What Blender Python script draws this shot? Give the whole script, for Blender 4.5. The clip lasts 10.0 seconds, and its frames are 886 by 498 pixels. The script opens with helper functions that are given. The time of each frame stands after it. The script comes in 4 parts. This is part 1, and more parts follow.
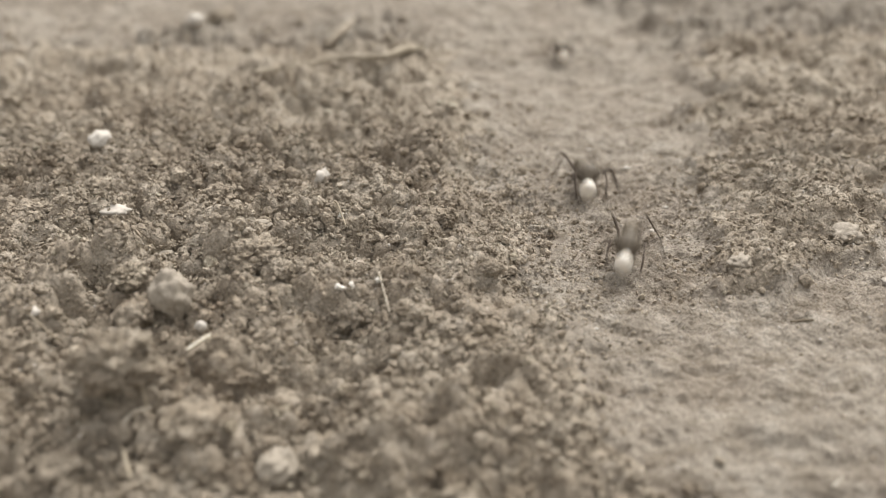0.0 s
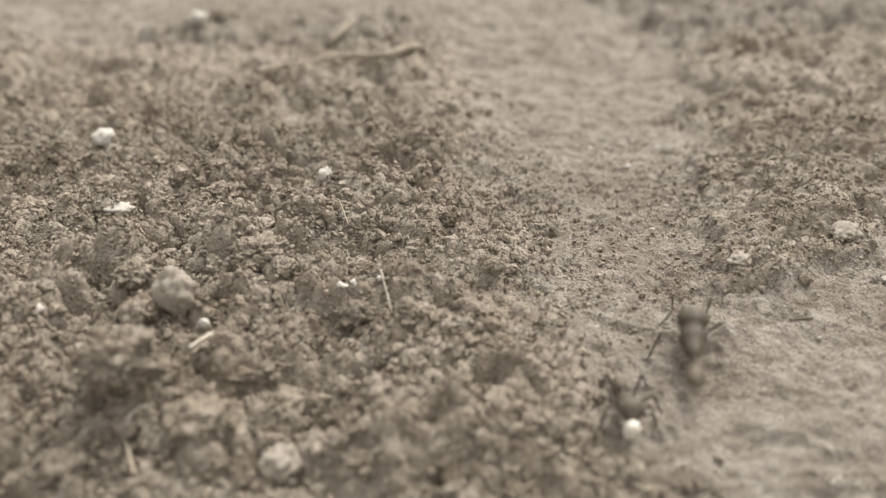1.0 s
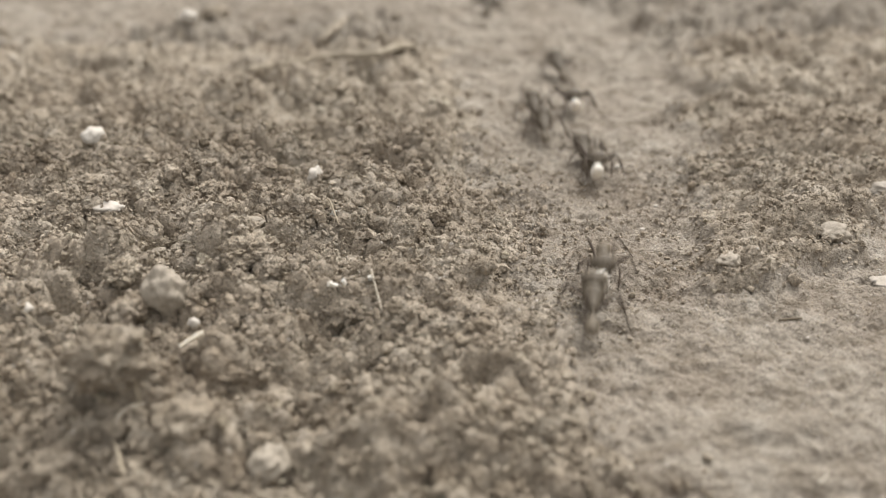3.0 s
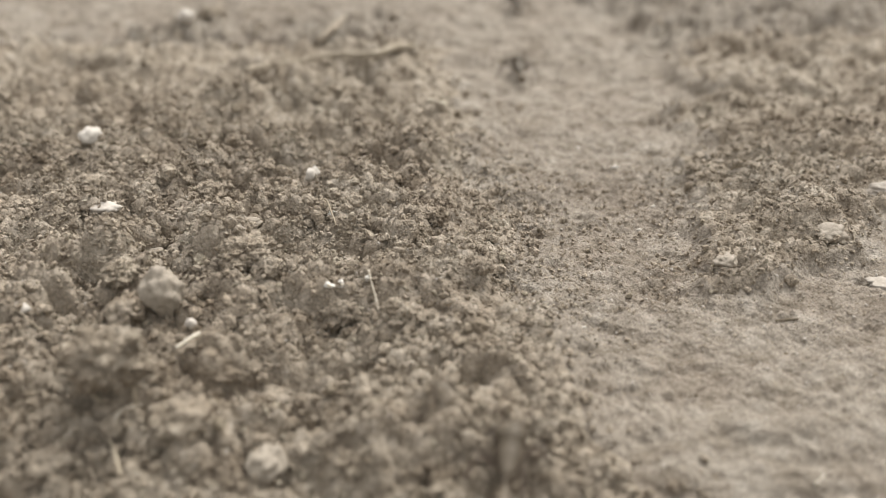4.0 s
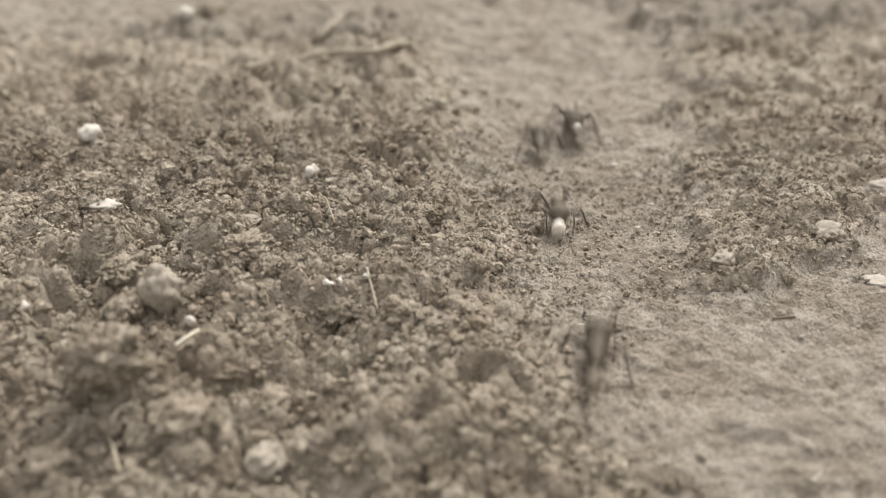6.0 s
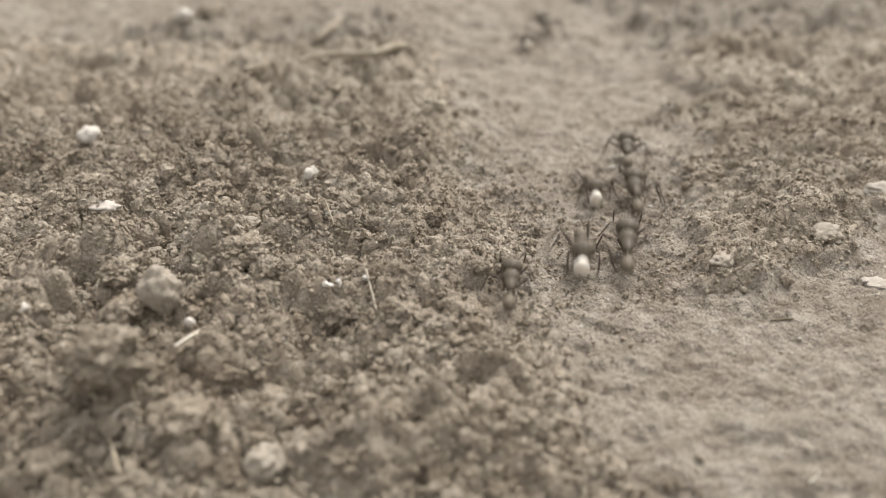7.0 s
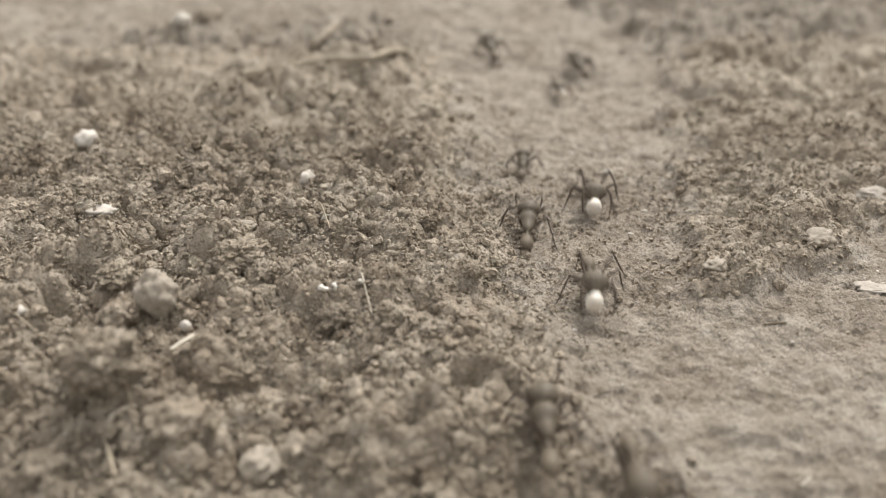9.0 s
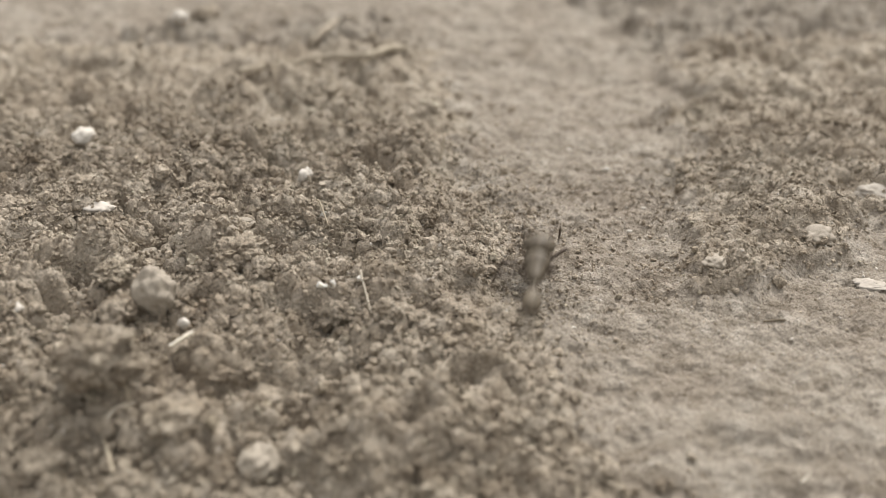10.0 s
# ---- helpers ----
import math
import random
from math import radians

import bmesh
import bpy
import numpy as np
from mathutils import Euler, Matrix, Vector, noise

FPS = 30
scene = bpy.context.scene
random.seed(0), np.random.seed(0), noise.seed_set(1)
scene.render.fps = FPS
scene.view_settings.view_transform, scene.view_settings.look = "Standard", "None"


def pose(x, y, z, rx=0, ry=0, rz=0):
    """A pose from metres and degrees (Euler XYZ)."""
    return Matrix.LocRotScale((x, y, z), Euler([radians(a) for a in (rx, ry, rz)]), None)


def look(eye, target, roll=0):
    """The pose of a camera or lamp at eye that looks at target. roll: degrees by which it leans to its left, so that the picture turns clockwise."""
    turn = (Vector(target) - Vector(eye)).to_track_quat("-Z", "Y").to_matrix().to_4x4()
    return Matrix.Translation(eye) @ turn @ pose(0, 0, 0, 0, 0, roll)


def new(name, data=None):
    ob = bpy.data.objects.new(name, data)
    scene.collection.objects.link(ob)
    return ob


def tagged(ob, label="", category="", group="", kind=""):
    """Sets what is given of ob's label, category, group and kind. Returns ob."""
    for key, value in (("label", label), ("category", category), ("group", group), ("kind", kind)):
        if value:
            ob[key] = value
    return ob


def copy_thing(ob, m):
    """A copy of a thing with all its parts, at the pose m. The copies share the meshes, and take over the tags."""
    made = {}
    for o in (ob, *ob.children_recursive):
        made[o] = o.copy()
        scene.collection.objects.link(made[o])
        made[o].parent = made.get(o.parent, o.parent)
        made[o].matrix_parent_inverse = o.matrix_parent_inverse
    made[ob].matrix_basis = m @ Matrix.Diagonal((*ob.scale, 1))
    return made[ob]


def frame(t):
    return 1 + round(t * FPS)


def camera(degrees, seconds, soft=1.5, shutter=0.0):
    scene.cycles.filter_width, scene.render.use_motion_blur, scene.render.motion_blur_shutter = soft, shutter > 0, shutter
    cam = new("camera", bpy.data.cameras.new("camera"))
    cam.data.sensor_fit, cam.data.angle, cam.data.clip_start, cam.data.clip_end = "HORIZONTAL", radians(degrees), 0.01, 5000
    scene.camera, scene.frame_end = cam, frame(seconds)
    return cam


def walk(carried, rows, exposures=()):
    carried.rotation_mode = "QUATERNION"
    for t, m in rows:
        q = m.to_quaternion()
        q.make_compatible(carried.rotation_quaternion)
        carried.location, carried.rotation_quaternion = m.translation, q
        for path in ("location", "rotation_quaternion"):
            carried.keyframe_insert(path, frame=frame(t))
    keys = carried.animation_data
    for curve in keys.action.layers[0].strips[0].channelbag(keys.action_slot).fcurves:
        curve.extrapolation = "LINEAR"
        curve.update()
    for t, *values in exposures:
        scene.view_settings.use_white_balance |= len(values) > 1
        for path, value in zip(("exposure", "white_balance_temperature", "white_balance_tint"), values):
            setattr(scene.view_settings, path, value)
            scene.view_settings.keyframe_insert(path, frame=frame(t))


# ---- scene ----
# ---------------------------------------------------------------- camera
cam = camera(52.0, 10.0, soft=1.0, shutter=0.5)
cam.data.dof.use_dof = True
cam.data.dof.focus_distance = 0.102
cam.data.dof.aperture_fstop = 18.0
PATH = [
    (0, (-0.00021, 0.00056, 0.0481), (-0.0235, 1.7786, -0.8673), -0.62),
    (0.5, (-0.00018, 0.00023, 0.04822), (-0.0272, 1.7796, -0.8645), -0.62),
    (1, (-0.00015, 0.00011, 0.04842), (-0.028, 1.7755, -0.8721), -0.61),
    (1.5, (-0.00025, 0.0, 0.04832), (-0.0261, 1.7761, -0.8709), -0.54),
    (2, (-0.00012, 2e-05, 0.04851), (-0.0243, 1.7753, -0.8723), -0.52),
    (2.5, (-9e-05, 7e-05, 0.04846), (-0.0151, 1.7748, -0.8735), -0.35),
    (4, (-5e-05, 9e-05, 0.04864), (-0.0029, 1.7742, -0.8747), -0.09),
    (4.5, (0.0, 0.0, 0.04858), (-0.0007, 1.7727, -0.8774), -0.06),
    (5, (5e-05, -0.00023, 0.04873), (0.0002, 1.7725, -0.8772), 0.01),
    (5.5, (0.00011, -5e-05, 0.04881), (-0.0031, 1.7705, -0.8812), -0.07),
    (7, (6e-05, -0.00023, 0.04896), (0.0006, 1.7722, -0.8777), 0.04),
    (7.5, (0.00023, -0.00056, 0.04903), (0.0005, 1.7734, -0.8746), 0.05),
    (8, (0.0002, -0.00047, 0.049), (0.005, 1.7737, -0.8742), 0.09),
    (8.5, (0.00011, -0.00072, 0.04917), (0.0016, 1.7745, -0.872), 0.09),
    (9, (0.00028, -0.0007, 0.04917), (0.0068, 1.7759, -0.8694), 0.21),
    (9.5, (0.00021, -0.00057, 0.04899), (0.0097, 1.7764, -0.8687), 0.23),
    (10, (0.00018, -0.0006, 0.04896), (0.0114, 1.7745, -0.8723), 0.26),
]
walk(cam, [(t, look(eye, target, roll)) for t, eye, target, roll in PATH], [(0.0, 0.32), (10.0, 0.32)])

# ---------------------------------------------------------------- light: bright overcast sky, a veiled sun beyond the trail
SUN_UP, SUN_TURN = 54, 34
world = bpy.data.worlds.new("overcast_sky")
scene.world = world
world.use_nodes = True
nodes, links = world.node_tree.nodes, world.node_tree.links
sky = nodes.new("ShaderNodeTexSky")
sky.sky_type, sky.sun_disc = "NISHITA", False
sky.sun_elevation, sky.sun_rotation = radians(SUN_UP), radians(SUN_TURN)
sky.dust_density, sky.air_density = 6.0, 1.6
links.new(sky.outputs[0], nodes["Background"].inputs[0])
nodes["Background"].inputs[1].default_value = 0.035
cloud = nodes.new("ShaderNodeBackground")  # the even white cloud cover below the blue
cloud.inputs[0].default_value = (1.0, 0.955, 0.915, 1)
rise = nodes.new("ShaderNodeSeparateXYZ")  # an overcast sky is three times as bright overhead as at the horizon
links.new(nodes.new("ShaderNodeTexCoord").outputs["Generated"], rise.inputs[0])
bright = nodes.new("ShaderNodeMapRange")
bright.inputs["To Min"].default_value, bright.inputs["To Max"].default_value = 0.38, 1.14
links.new(rise.outputs["Z"], bright.inputs["Value"])
links.new(bright.outputs[0], cloud.inputs[1])
cover = nodes.new("ShaderNodeAddShader")
links.new(nodes["Background"].outputs[0], cover.inputs[0])
links.new(cloud.outputs[0], cover.inputs[1])
links.new(cover.outputs[0], nodes["World Output"].inputs[0])
sun = new("sun", bpy.data.lights.new("sun", "SUN"))
sun.data.energy, sun.data.angle, sun.data.color = 3.5, radians(26), (1.0, 0.975, 0.945)
sun.matrix_basis = look((0.3 * math.sin(radians(SUN_TURN)), 0.3 * math.cos(radians(SUN_TURN)), 0.3 * math.tan(radians(SUN_UP))), (0, 0, 0))


# ---------------------------------------------------------------- materials
def principled(name, rough=0.9, gloss=0.25):
    m = bpy.data.materials.new(name)
    m.use_nodes = True
    p = m.node_tree.nodes["Principled BSDF"]
    p.inputs["Roughness"].default_value = rough
    p.inputs["Specular IOR Level"].default_value = gloss
    return m, m.node_tree.nodes, m.node_tree.links, p


def noise_node(m, coords, per_metre, detail=4.0, rough=0.6):
    n = m.node_tree.nodes.new("ShaderNodeTexNoise")
    n.inputs["Scale"].default_value = per_metre
    n.inputs["Detail"].default_value = detail
    n.inputs["Roughness"].default_value = rough
    m.node_tree.links.new(coords, n.inputs["Vector"])
    return n.outputs["Fac"]


def colour_ramp(m, fac, stops):
    r = m.node_tree.nodes.new("ShaderNodeValToRGB")
    while len(r.color_ramp.elements) < len(stops):
        r.color_ramp.elements.new(0.5)
    for e, (at, c) in zip(r.color_ramp.elements, stops):
        e.position, e.color = at, (*c, 1)
    m.node_tree.links.new(fac, r.inputs["Fac"])
    return r.outputs["Color"]


def mixed(m, fac, a, b, way="MIX"):
    x = m.node_tree.nodes.new("ShaderNodeMix")
    x.data_type, x.blend_type = "RGBA", way
    for value, slot in ((fac, 0), (a, 6), (b, 7)):
        if isinstance(value, (int, float)):
            x.inputs[slot].default_value = value
        elif isinstance(value, tuple):
            x.inputs[slot].default_value = (*value, 1)
        else:
            m.node_tree.links.new(value, x.inputs[slot])
    return x.outputs[2]


def bumped(m, p, fac, metres, strength=1.0):
    b = m.node_tree.nodes.new("ShaderNodeBump")
    b.inputs["Distance"].default_value, b.inputs["Strength"].default_value = metres, strength
    m.node_tree.links.new(fac, b.inputs["Height"])
    m.node_tree.links.new(b.outputs[0], p.inputs["Normal"])


def soil_material(name, dark, mid, pale, islands=False, spread_to=0.76):
    m, n, l, p = principled(name, 0.78, 0.18)
    at = n.new("ShaderNodeNewGeometry").outputs["Position"]
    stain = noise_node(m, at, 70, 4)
    crumb = noise_node(m, at, 420, 4)
    dust = noise_node(m, at, 3200, 3, 0.7)
    c = colour_ramp(m, crumb, ((0.28, dark), (0.52, mid), (0.75, pale)))
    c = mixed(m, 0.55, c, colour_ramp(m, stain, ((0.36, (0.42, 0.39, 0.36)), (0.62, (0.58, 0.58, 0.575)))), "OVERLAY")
    c = mixed(m, 0.5 if islands is None else 0.8, c, colour_ramp(m, dust, ((0.34, (0.25, 0.245, 0.235)), (0.66, (0.755, 0.75, 0.74)))), "OVERLAY")
    tone = n.new("ShaderNodeNewGeometry").outputs["Random Per Island"] if islands else n.new("ShaderNodeObjectInfo").outputs["Random"]
    # Painted shade of small pits: stretched dark spots multiplied into the base colour.
    pit_shade = n.new("ShaderNodeMapping")
    pit_shade.inputs["Scale"].default_value = (0.6, 1.0, 1.0)
    l.new(at, pit_shade.inputs["Vector"])
    c = mixed(m, 0.8, c, colour_ramp(m, noise_node(m, pit_shade.outputs[0], 330, 6, 0.62), ((0.50, (1, 1, 1)), (0.60, (0.74, 0.715, 0.68)))), "MULTIPLY")
    if islands is not None:
        c = mixed(m, 0.5, c, colour_ramp(m, tone, ((0.0, (0.44, 0.435, 0.43)), (0.92, (0.54, 0.535, 0.525)), (1.0, (spread_to - 0.06, spread_to - 0.01, spread_to - 0.02)))), "OVERLAY")
    l.new(c, p.inputs["Base Color"])
    rub = n.new("ShaderNodeMath")
    rub.operation = "MULTIPLY_ADD"
    l.new(noise_node(m, at, 1300, 3, 0.65), rub.inputs[0])
    rub.inputs[1].default_value = 1.6
    l.new(dust, rub.inputs[2])
    bumped(m, p, rub.outputs[0], 0.00035, 1.0)
    return m


SOIL = ((0.178, 0.155, 0.126), (0.250, 0.223, 0.187), (0.314, 0.288, 0.249))
DRY = ((0.220, 0.187, 0.146), (0.300, 0.264, 0.214), (0.368, 0.332, 0.281))
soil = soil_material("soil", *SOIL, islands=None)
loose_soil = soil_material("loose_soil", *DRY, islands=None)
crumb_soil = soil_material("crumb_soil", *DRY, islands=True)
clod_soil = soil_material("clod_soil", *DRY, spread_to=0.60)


def speckled(name, a, b, per_metre, rough=0.7, gloss=0.4, relief=0.0001):
    m, n, l, p = principled(name, rough, gloss)
    at = n.new("ShaderNodeTexCoord").outputs["Object"]
    f = noise_node(m, at, per_metre, 4)
    l.new(colour_ramp(m, f, ((0.3, a), (0.7, b))), p.inputs["Base Color"])
    bumped(m, p, f, relief)
    return m


pebble_stone = speckled("pebble_stone", (0.230, 0.199, 0.156), (0.304, 0.269, 0.218), 2600)
pale_stone = speckled("pale_stone", (0.343, 0.312, 0.269), (0.515, 0.476, 0.421), 900, 0.7)
pale_crust = speckled("pale_crust", (0.27, 0.243, 0.205), (0.41, 0.375, 0.325), 1300, 0.85, 0.2)
chalk = speckled("chalk", (0.390, 0.359, 0.312), (0.562, 0.530, 0.476), 1500, 0.9, 0.2)
straw_dry = speckled("straw_dry", (0.421, 0.382, 0.304), (0.577, 0.538, 0.452), 1200, 0.6)
root_pale = speckled("root_pale", (0.312, 0.273, 0.211), (0.484, 0.437, 0.359), 1100, 0.7)
root_dry = speckled("root_dry", (0.234, 0.195, 0.140), (0.406, 0.351, 0.265), 900, 0.8)
twig_wood = speckled("twig_wood", (0.203, 0.172, 0.129), (0.343, 0.304, 0.238), 350, 0.9, 0.2)
bark = speckled("bark", (0.101, 0.082, 0.058), (0.211, 0.176, 0.129), 350, 0.9, 0.2)
chitin = speckled("chitin", (0.055, 0.045, 0.031), (0.116, 0.094, 0.067), 1900, 0.55, 0.3, 0.00003)
chitin_dull = speckled("chitin_dull", (0.076, 0.062, 0.043), (0.148, 0.121, 0.087), 2200, 0.6, 0.3, 0.00005)
leg_chitin = speckled("leg_chitin", (0.043, 0.031, 0.023), (0.078, 0.058, 0.042), 2000, 0.6, 0.3, 0.00002)
brood = speckled("brood", (0.57, 0.53, 0.465), (0.69, 0.65, 0.58), 900, 0.5, 0.5, 0.00004)
papery = speckled("papery", (0.577, 0.546, 0.484), (0.702, 0.679, 0.624), 900, 0.8, 0.3, 0.00004)
for m in (brood, papery, straw_dry):  # light shines through the soft skins
    p = m.node_tree.nodes["Principled BSDF"]
    p.inputs["Subsurface Weight"].default_value, p.inputs["Subsurface Scale"].default_value = 0.6, 0.0008
    p.inputs["Subsurface Radius"].default_value = (1.0, 0.92, 0.82)

# ---------------------------------------------------------------- terrain
# All terrain functions take and give millimetres: u to the right, v ahead.
DICE = np.random.RandomState(7).rand(24, 128, 128)


def ramp(a):
    a = np.clip(a, 0.0, 1.0)
    return a * a * (3 - 2 * a)


def grain(u, v, size, seed):
    """Smooth value noise, -1 to 1, with lumps of that size."""
    a, b = np.asarray(u, float) / size, np.asarray(v, float) / size
    i, j = np.floor(a).astype(int), np.floor(b).astype(int)
    f, g = ramp(a - i), ramp(b - j)
    d = DICE[seed % 24]
    p, q = i % 128, j % 128
    r, s = (i + 1) % 128, (j + 1) % 128
    top = d[p, q] * (1 - f) + d[r, q] * f
    low = d[p, s] * (1 - f) + d[r, s] * f
    return 2 * (top * (1 - g) + low * g) - 1


def fractal(u, v, size, octaves, seed):
    total, weight = 0.0, 1.0
    for n in range(octaves):
        c, s = math.cos(0.6 + 0.9 * n), math.sin(0.6 + 0.9 * n)
        total = total + weight * grain(c * u + s * v, c * v - s * u, size / 2.1 ** n, seed + 3 * n)
        weight *= 0.5
    return total


def lumps(u, v, cell, seed):
    """Rounded crumbs packed side by side, about one to a cell."""
    u = np.asarray(u, float) + 0.34 * cell * grain(u, v, 0.5 * cell, seed + 1)
    v = np.asarray(v, float) + 0.34 * cell * grain(u, v, 0.5 * cell, seed + 2)
    i, j = np.floor(u / cell).astype(int), np.floor(v / cell).astype(int)
    best = np.zeros(np.shape(u))
    for di in (-1, 0, 1):
        for dj in (-1, 0, 1):
            p, q = (i + di) % 128, (j + dj) % 128
            cu = (i + di + DICE[(seed + 3) % 24][p, q]) * cell
            cv = (j + dj + DICE[(seed + 4) % 24][p, q]) * cell
            r = cell * (0.30 + 0.50 * DICE[(seed + 5) % 24][p, q] ** 1.5)
            d2 = ((u - cu) ** 2 + (v - cv) ** 2) / r ** 2
            best = np.maximum(best, r * (0.55 + 0.6 * DICE[(seed + 6) % 24][p, q]) * np.sqrt(np.clip(1 - d2, 0, 1)))
    return best


LEFT_V = (-7.7, 27.3, 52.3, 57.5, 63.4, 68.5, 74.1, 80.4, 87.6, 95.9, 109.0, 120.8, 140.2, 165.6, 190.4, 216.5, 316.5)
LEFT_U = (-6.0, 12.4, 17.4, 14.0, 10.1, 8.6, 8.8, 9.4, 9.1, 7.4, 5.9, 4.0, 4.1, 2.6, -0.7, -7.4, -17.4)
RIGHT_V = (82.7, 87.6, 93.0, 102.1, 116.6, 134.9, 165.5, 190.3, 216.4, 316.4)
RIGHT_U = (25.7, 26.8, 28.1, 30.6, 34.8, 39.7, 42.6, 39.8, 36.6, 34.6)


def rough_left(u, v):
    edge = np.interp(v, LEFT_V, LEFT_U) + 4.5 * fractal(u, v, 9, 3, 5)
    fade = ramp((214 - v + 0.25 * (u + 30) + 12 * grain(u, v, 24, 11)) / 30)
    return ramp((edge - u) / 22.0 + 0.40) * (0.40 + 0.60 * fade)


def rough_right(u, v):
    wall = u - np.interp(v, RIGHT_V, RIGHT_U)
    foot = (v - 79.9 - (u - 27.0) * 0.652) / 1.194
    return ramp((np.minimum(wall, foot * 1.6) + 5.5 * fractal(u, v, 9, 3, 9)) / 10.0 + 0.36)


def crust(u, v, size, seed, bias=0.0):
    """Broken plates of crust: flat tops with steep, ragged edges, 0 to 1."""
    return ramp(0.5 + 1.9 * (fractal(u, v, size, 4, seed) + bias))


HEAPS = ((-22.8, 89.2, 4.4, 1.7), (-35.5, 87.0, 4.6, 1.9), (-29.8, 67.5, 5.0, 1.2), (-11.2, 80.0, 5.0, 2.2), (-33.6, 63.1, 4, 0.7), (-7.6, 59.4, 4.6, 1.6),
         (-1.1, 57.8, 4.2, 1.3), (-21.4, 60.8, 3.6, 1.2), (-15.8, 95.1, 3.6, 1.2), (-32.0, 107.5, 5, 1.7), (-3.2, 107.5, 4.4, 1.4), (-5.8, 81.5, 3.8, 1.6),
         (-20.8, 68.6, 3.2, 1.2), (44.0, 99.0, 6.0, 1.3), (-47.0, 121.0, 6.0, 1.4), (-14.0, 128.0, 6.0, 1.3), (4.2, 66.9, 4.2, 1.9))
HOLLOWS = ((-18.4, 88.8, 3.0, 1.8), (-10.8, 75.6, 3.4, 2.2), (-13.2, 73.2, 2.6, 1.7), (-33.0, 101.0, 3.4, 1.6), (-48.6, 131.0, 4.4, 1.9), (-59.0, 118.0, 4.6, 1.8),
           (-40.6, 90.4, 2.8, 1.5), (-22.8, 77.0, 2.6, 1.6), (-20.2, 67.2, 2.8, 1.4), (34.4, 95.6, 3.2, 1.7), (49.0, 142.0, 4.2, 1.6), (40.0, 91.6, 2.6, 1.0),
           (3.4, 54.6, 2.6, 1.0), (-10.5, 63.0, 2.6, 1.4), (-12.0, 58.2, 2.6, 1.6))


def heaps(u, v):
    """Mounds of heaped crumbs: place, radius and height."""
    u = np.asarray(u, float) + 1.0 * fractal(u, v, 5, 2, 14)
    v = np.asarray(v, float) + 1.0 * fractal(u, v, 5, 2, 19)
    z = 0.0
    for a, b, r, h in HEAPS:
        z = np.maximum(z, h * np.clip(1 - ((u - a) ** 2 + (v - b) ** 2) / r ** 2, 0, 1) ** 1.1)
    return z


def hollows(u, v):
    """Holes between the mounds, in mm: place, radius and depth."""
    u = np.asarray(u, float) + 1.0 * fractal(u, v, 4, 2, 14)
    v = np.asarray(v, float) + 1.0 * fractal(u, v, 4, 2, 19)
    low = 0.0
    for a, b, r, h in HOLLOWS:
        low = np.maximum(low, h * np.clip(1 - ((u - a) ** 2 + (v - b) ** 2) / r ** 2, 0, 1) ** 1.0)
    return 1.1 * low


def swell(u, v):
    """The slow rise and fall of the ground, with no crumbs."""
    a, b = rough_left(u, v), rough_right(u, v)
    far = ramp((np.asarray(v, float) - 400) / 700)
    left = a ** 1.6 * (0.55 + 0.7 * ramp((75 - np.abs(v - 85)) / 60) + 0.7 * fractal(u, v, 17, 3, 2))
    right = b * (0.8 + 0.5 * fractal(u, v, 11, 3, 4) + 0.022 * np.clip(u - 30, 0, 60))
    w = np.asarray(v, float)
    trail = 0.36 * fractal(0.6 * u, 1.4 * w, 9, 3, 7) + 0.30 * ramp((78 - w) / 14) * fractal(0.55 * u, 1.2 * w, 5, 3, 10)
    trail = trail + (0.10 + 0.14 * ramp((w - 105) / 40)) * fractal(0.7 * u, 1.2 * w, 4.2, 3, 13) + 0.55 * ramp((w - 110) / 60) * fractal(0.7 * u, w, 7.5, 3, 21)
    trail = trail + (0.20 * crust(0.7 * u, w, 6.5, 6, 0.10) + 0.42 * crust(0.6 * u, w, 2.4, 11, 0.15)) * (1 + 0.8 * ramp((w - 120) / 60)) * (1 - 0.72 * ramp((w - 80) / 10) * ramp((116 - w) / 20))
    left = left + (1.9 - 0.4 * ramp((w - 100) / 45)) * a ** 2.0 * crust(u, w, 7.5, 1, -0.1) + 2.2 * (a - a * a) * crust(0.8 * u, w, 5.0, 16)
    right = right + b * (1.1 + 0.5 * ramp((w - 110) / 80)) * crust(0.6 * u, w, 5.0, 8)
    ridge = 1.1 * np.exp(-((0.831 * (u - 37.3) - 0.561 * (w - 100.3)) / 0.9) ** 2) * ramp((9 - np.abs(0.561 * (u - 41.5) + 0.831 * (w - 106.5))) / 3)
    bank = 1.8 * np.exp(-(((u - -22.5) * 0.53 - (v - 173.3)) / 3.2) ** 2) * ramp((24 - np.abs(u - -22.5)) / 9)
    return (left + right + trail + bank + ridge + heaps(u, v) - hollows(u, v) - 6.4 * ramp((84 - w) / 46) - 2.6 * ramp((68 - w) / 26)) * (1 - far) + far * 6 * fractal(u, v, 400, 3, 1)


def gaps(u, v):
    """Cracks and holes between the heaped crumbs, 0 to 1."""
    return ramp(1.7 * fractal(0.85 * u, v, 3.4, 3, 18) - 0.22)


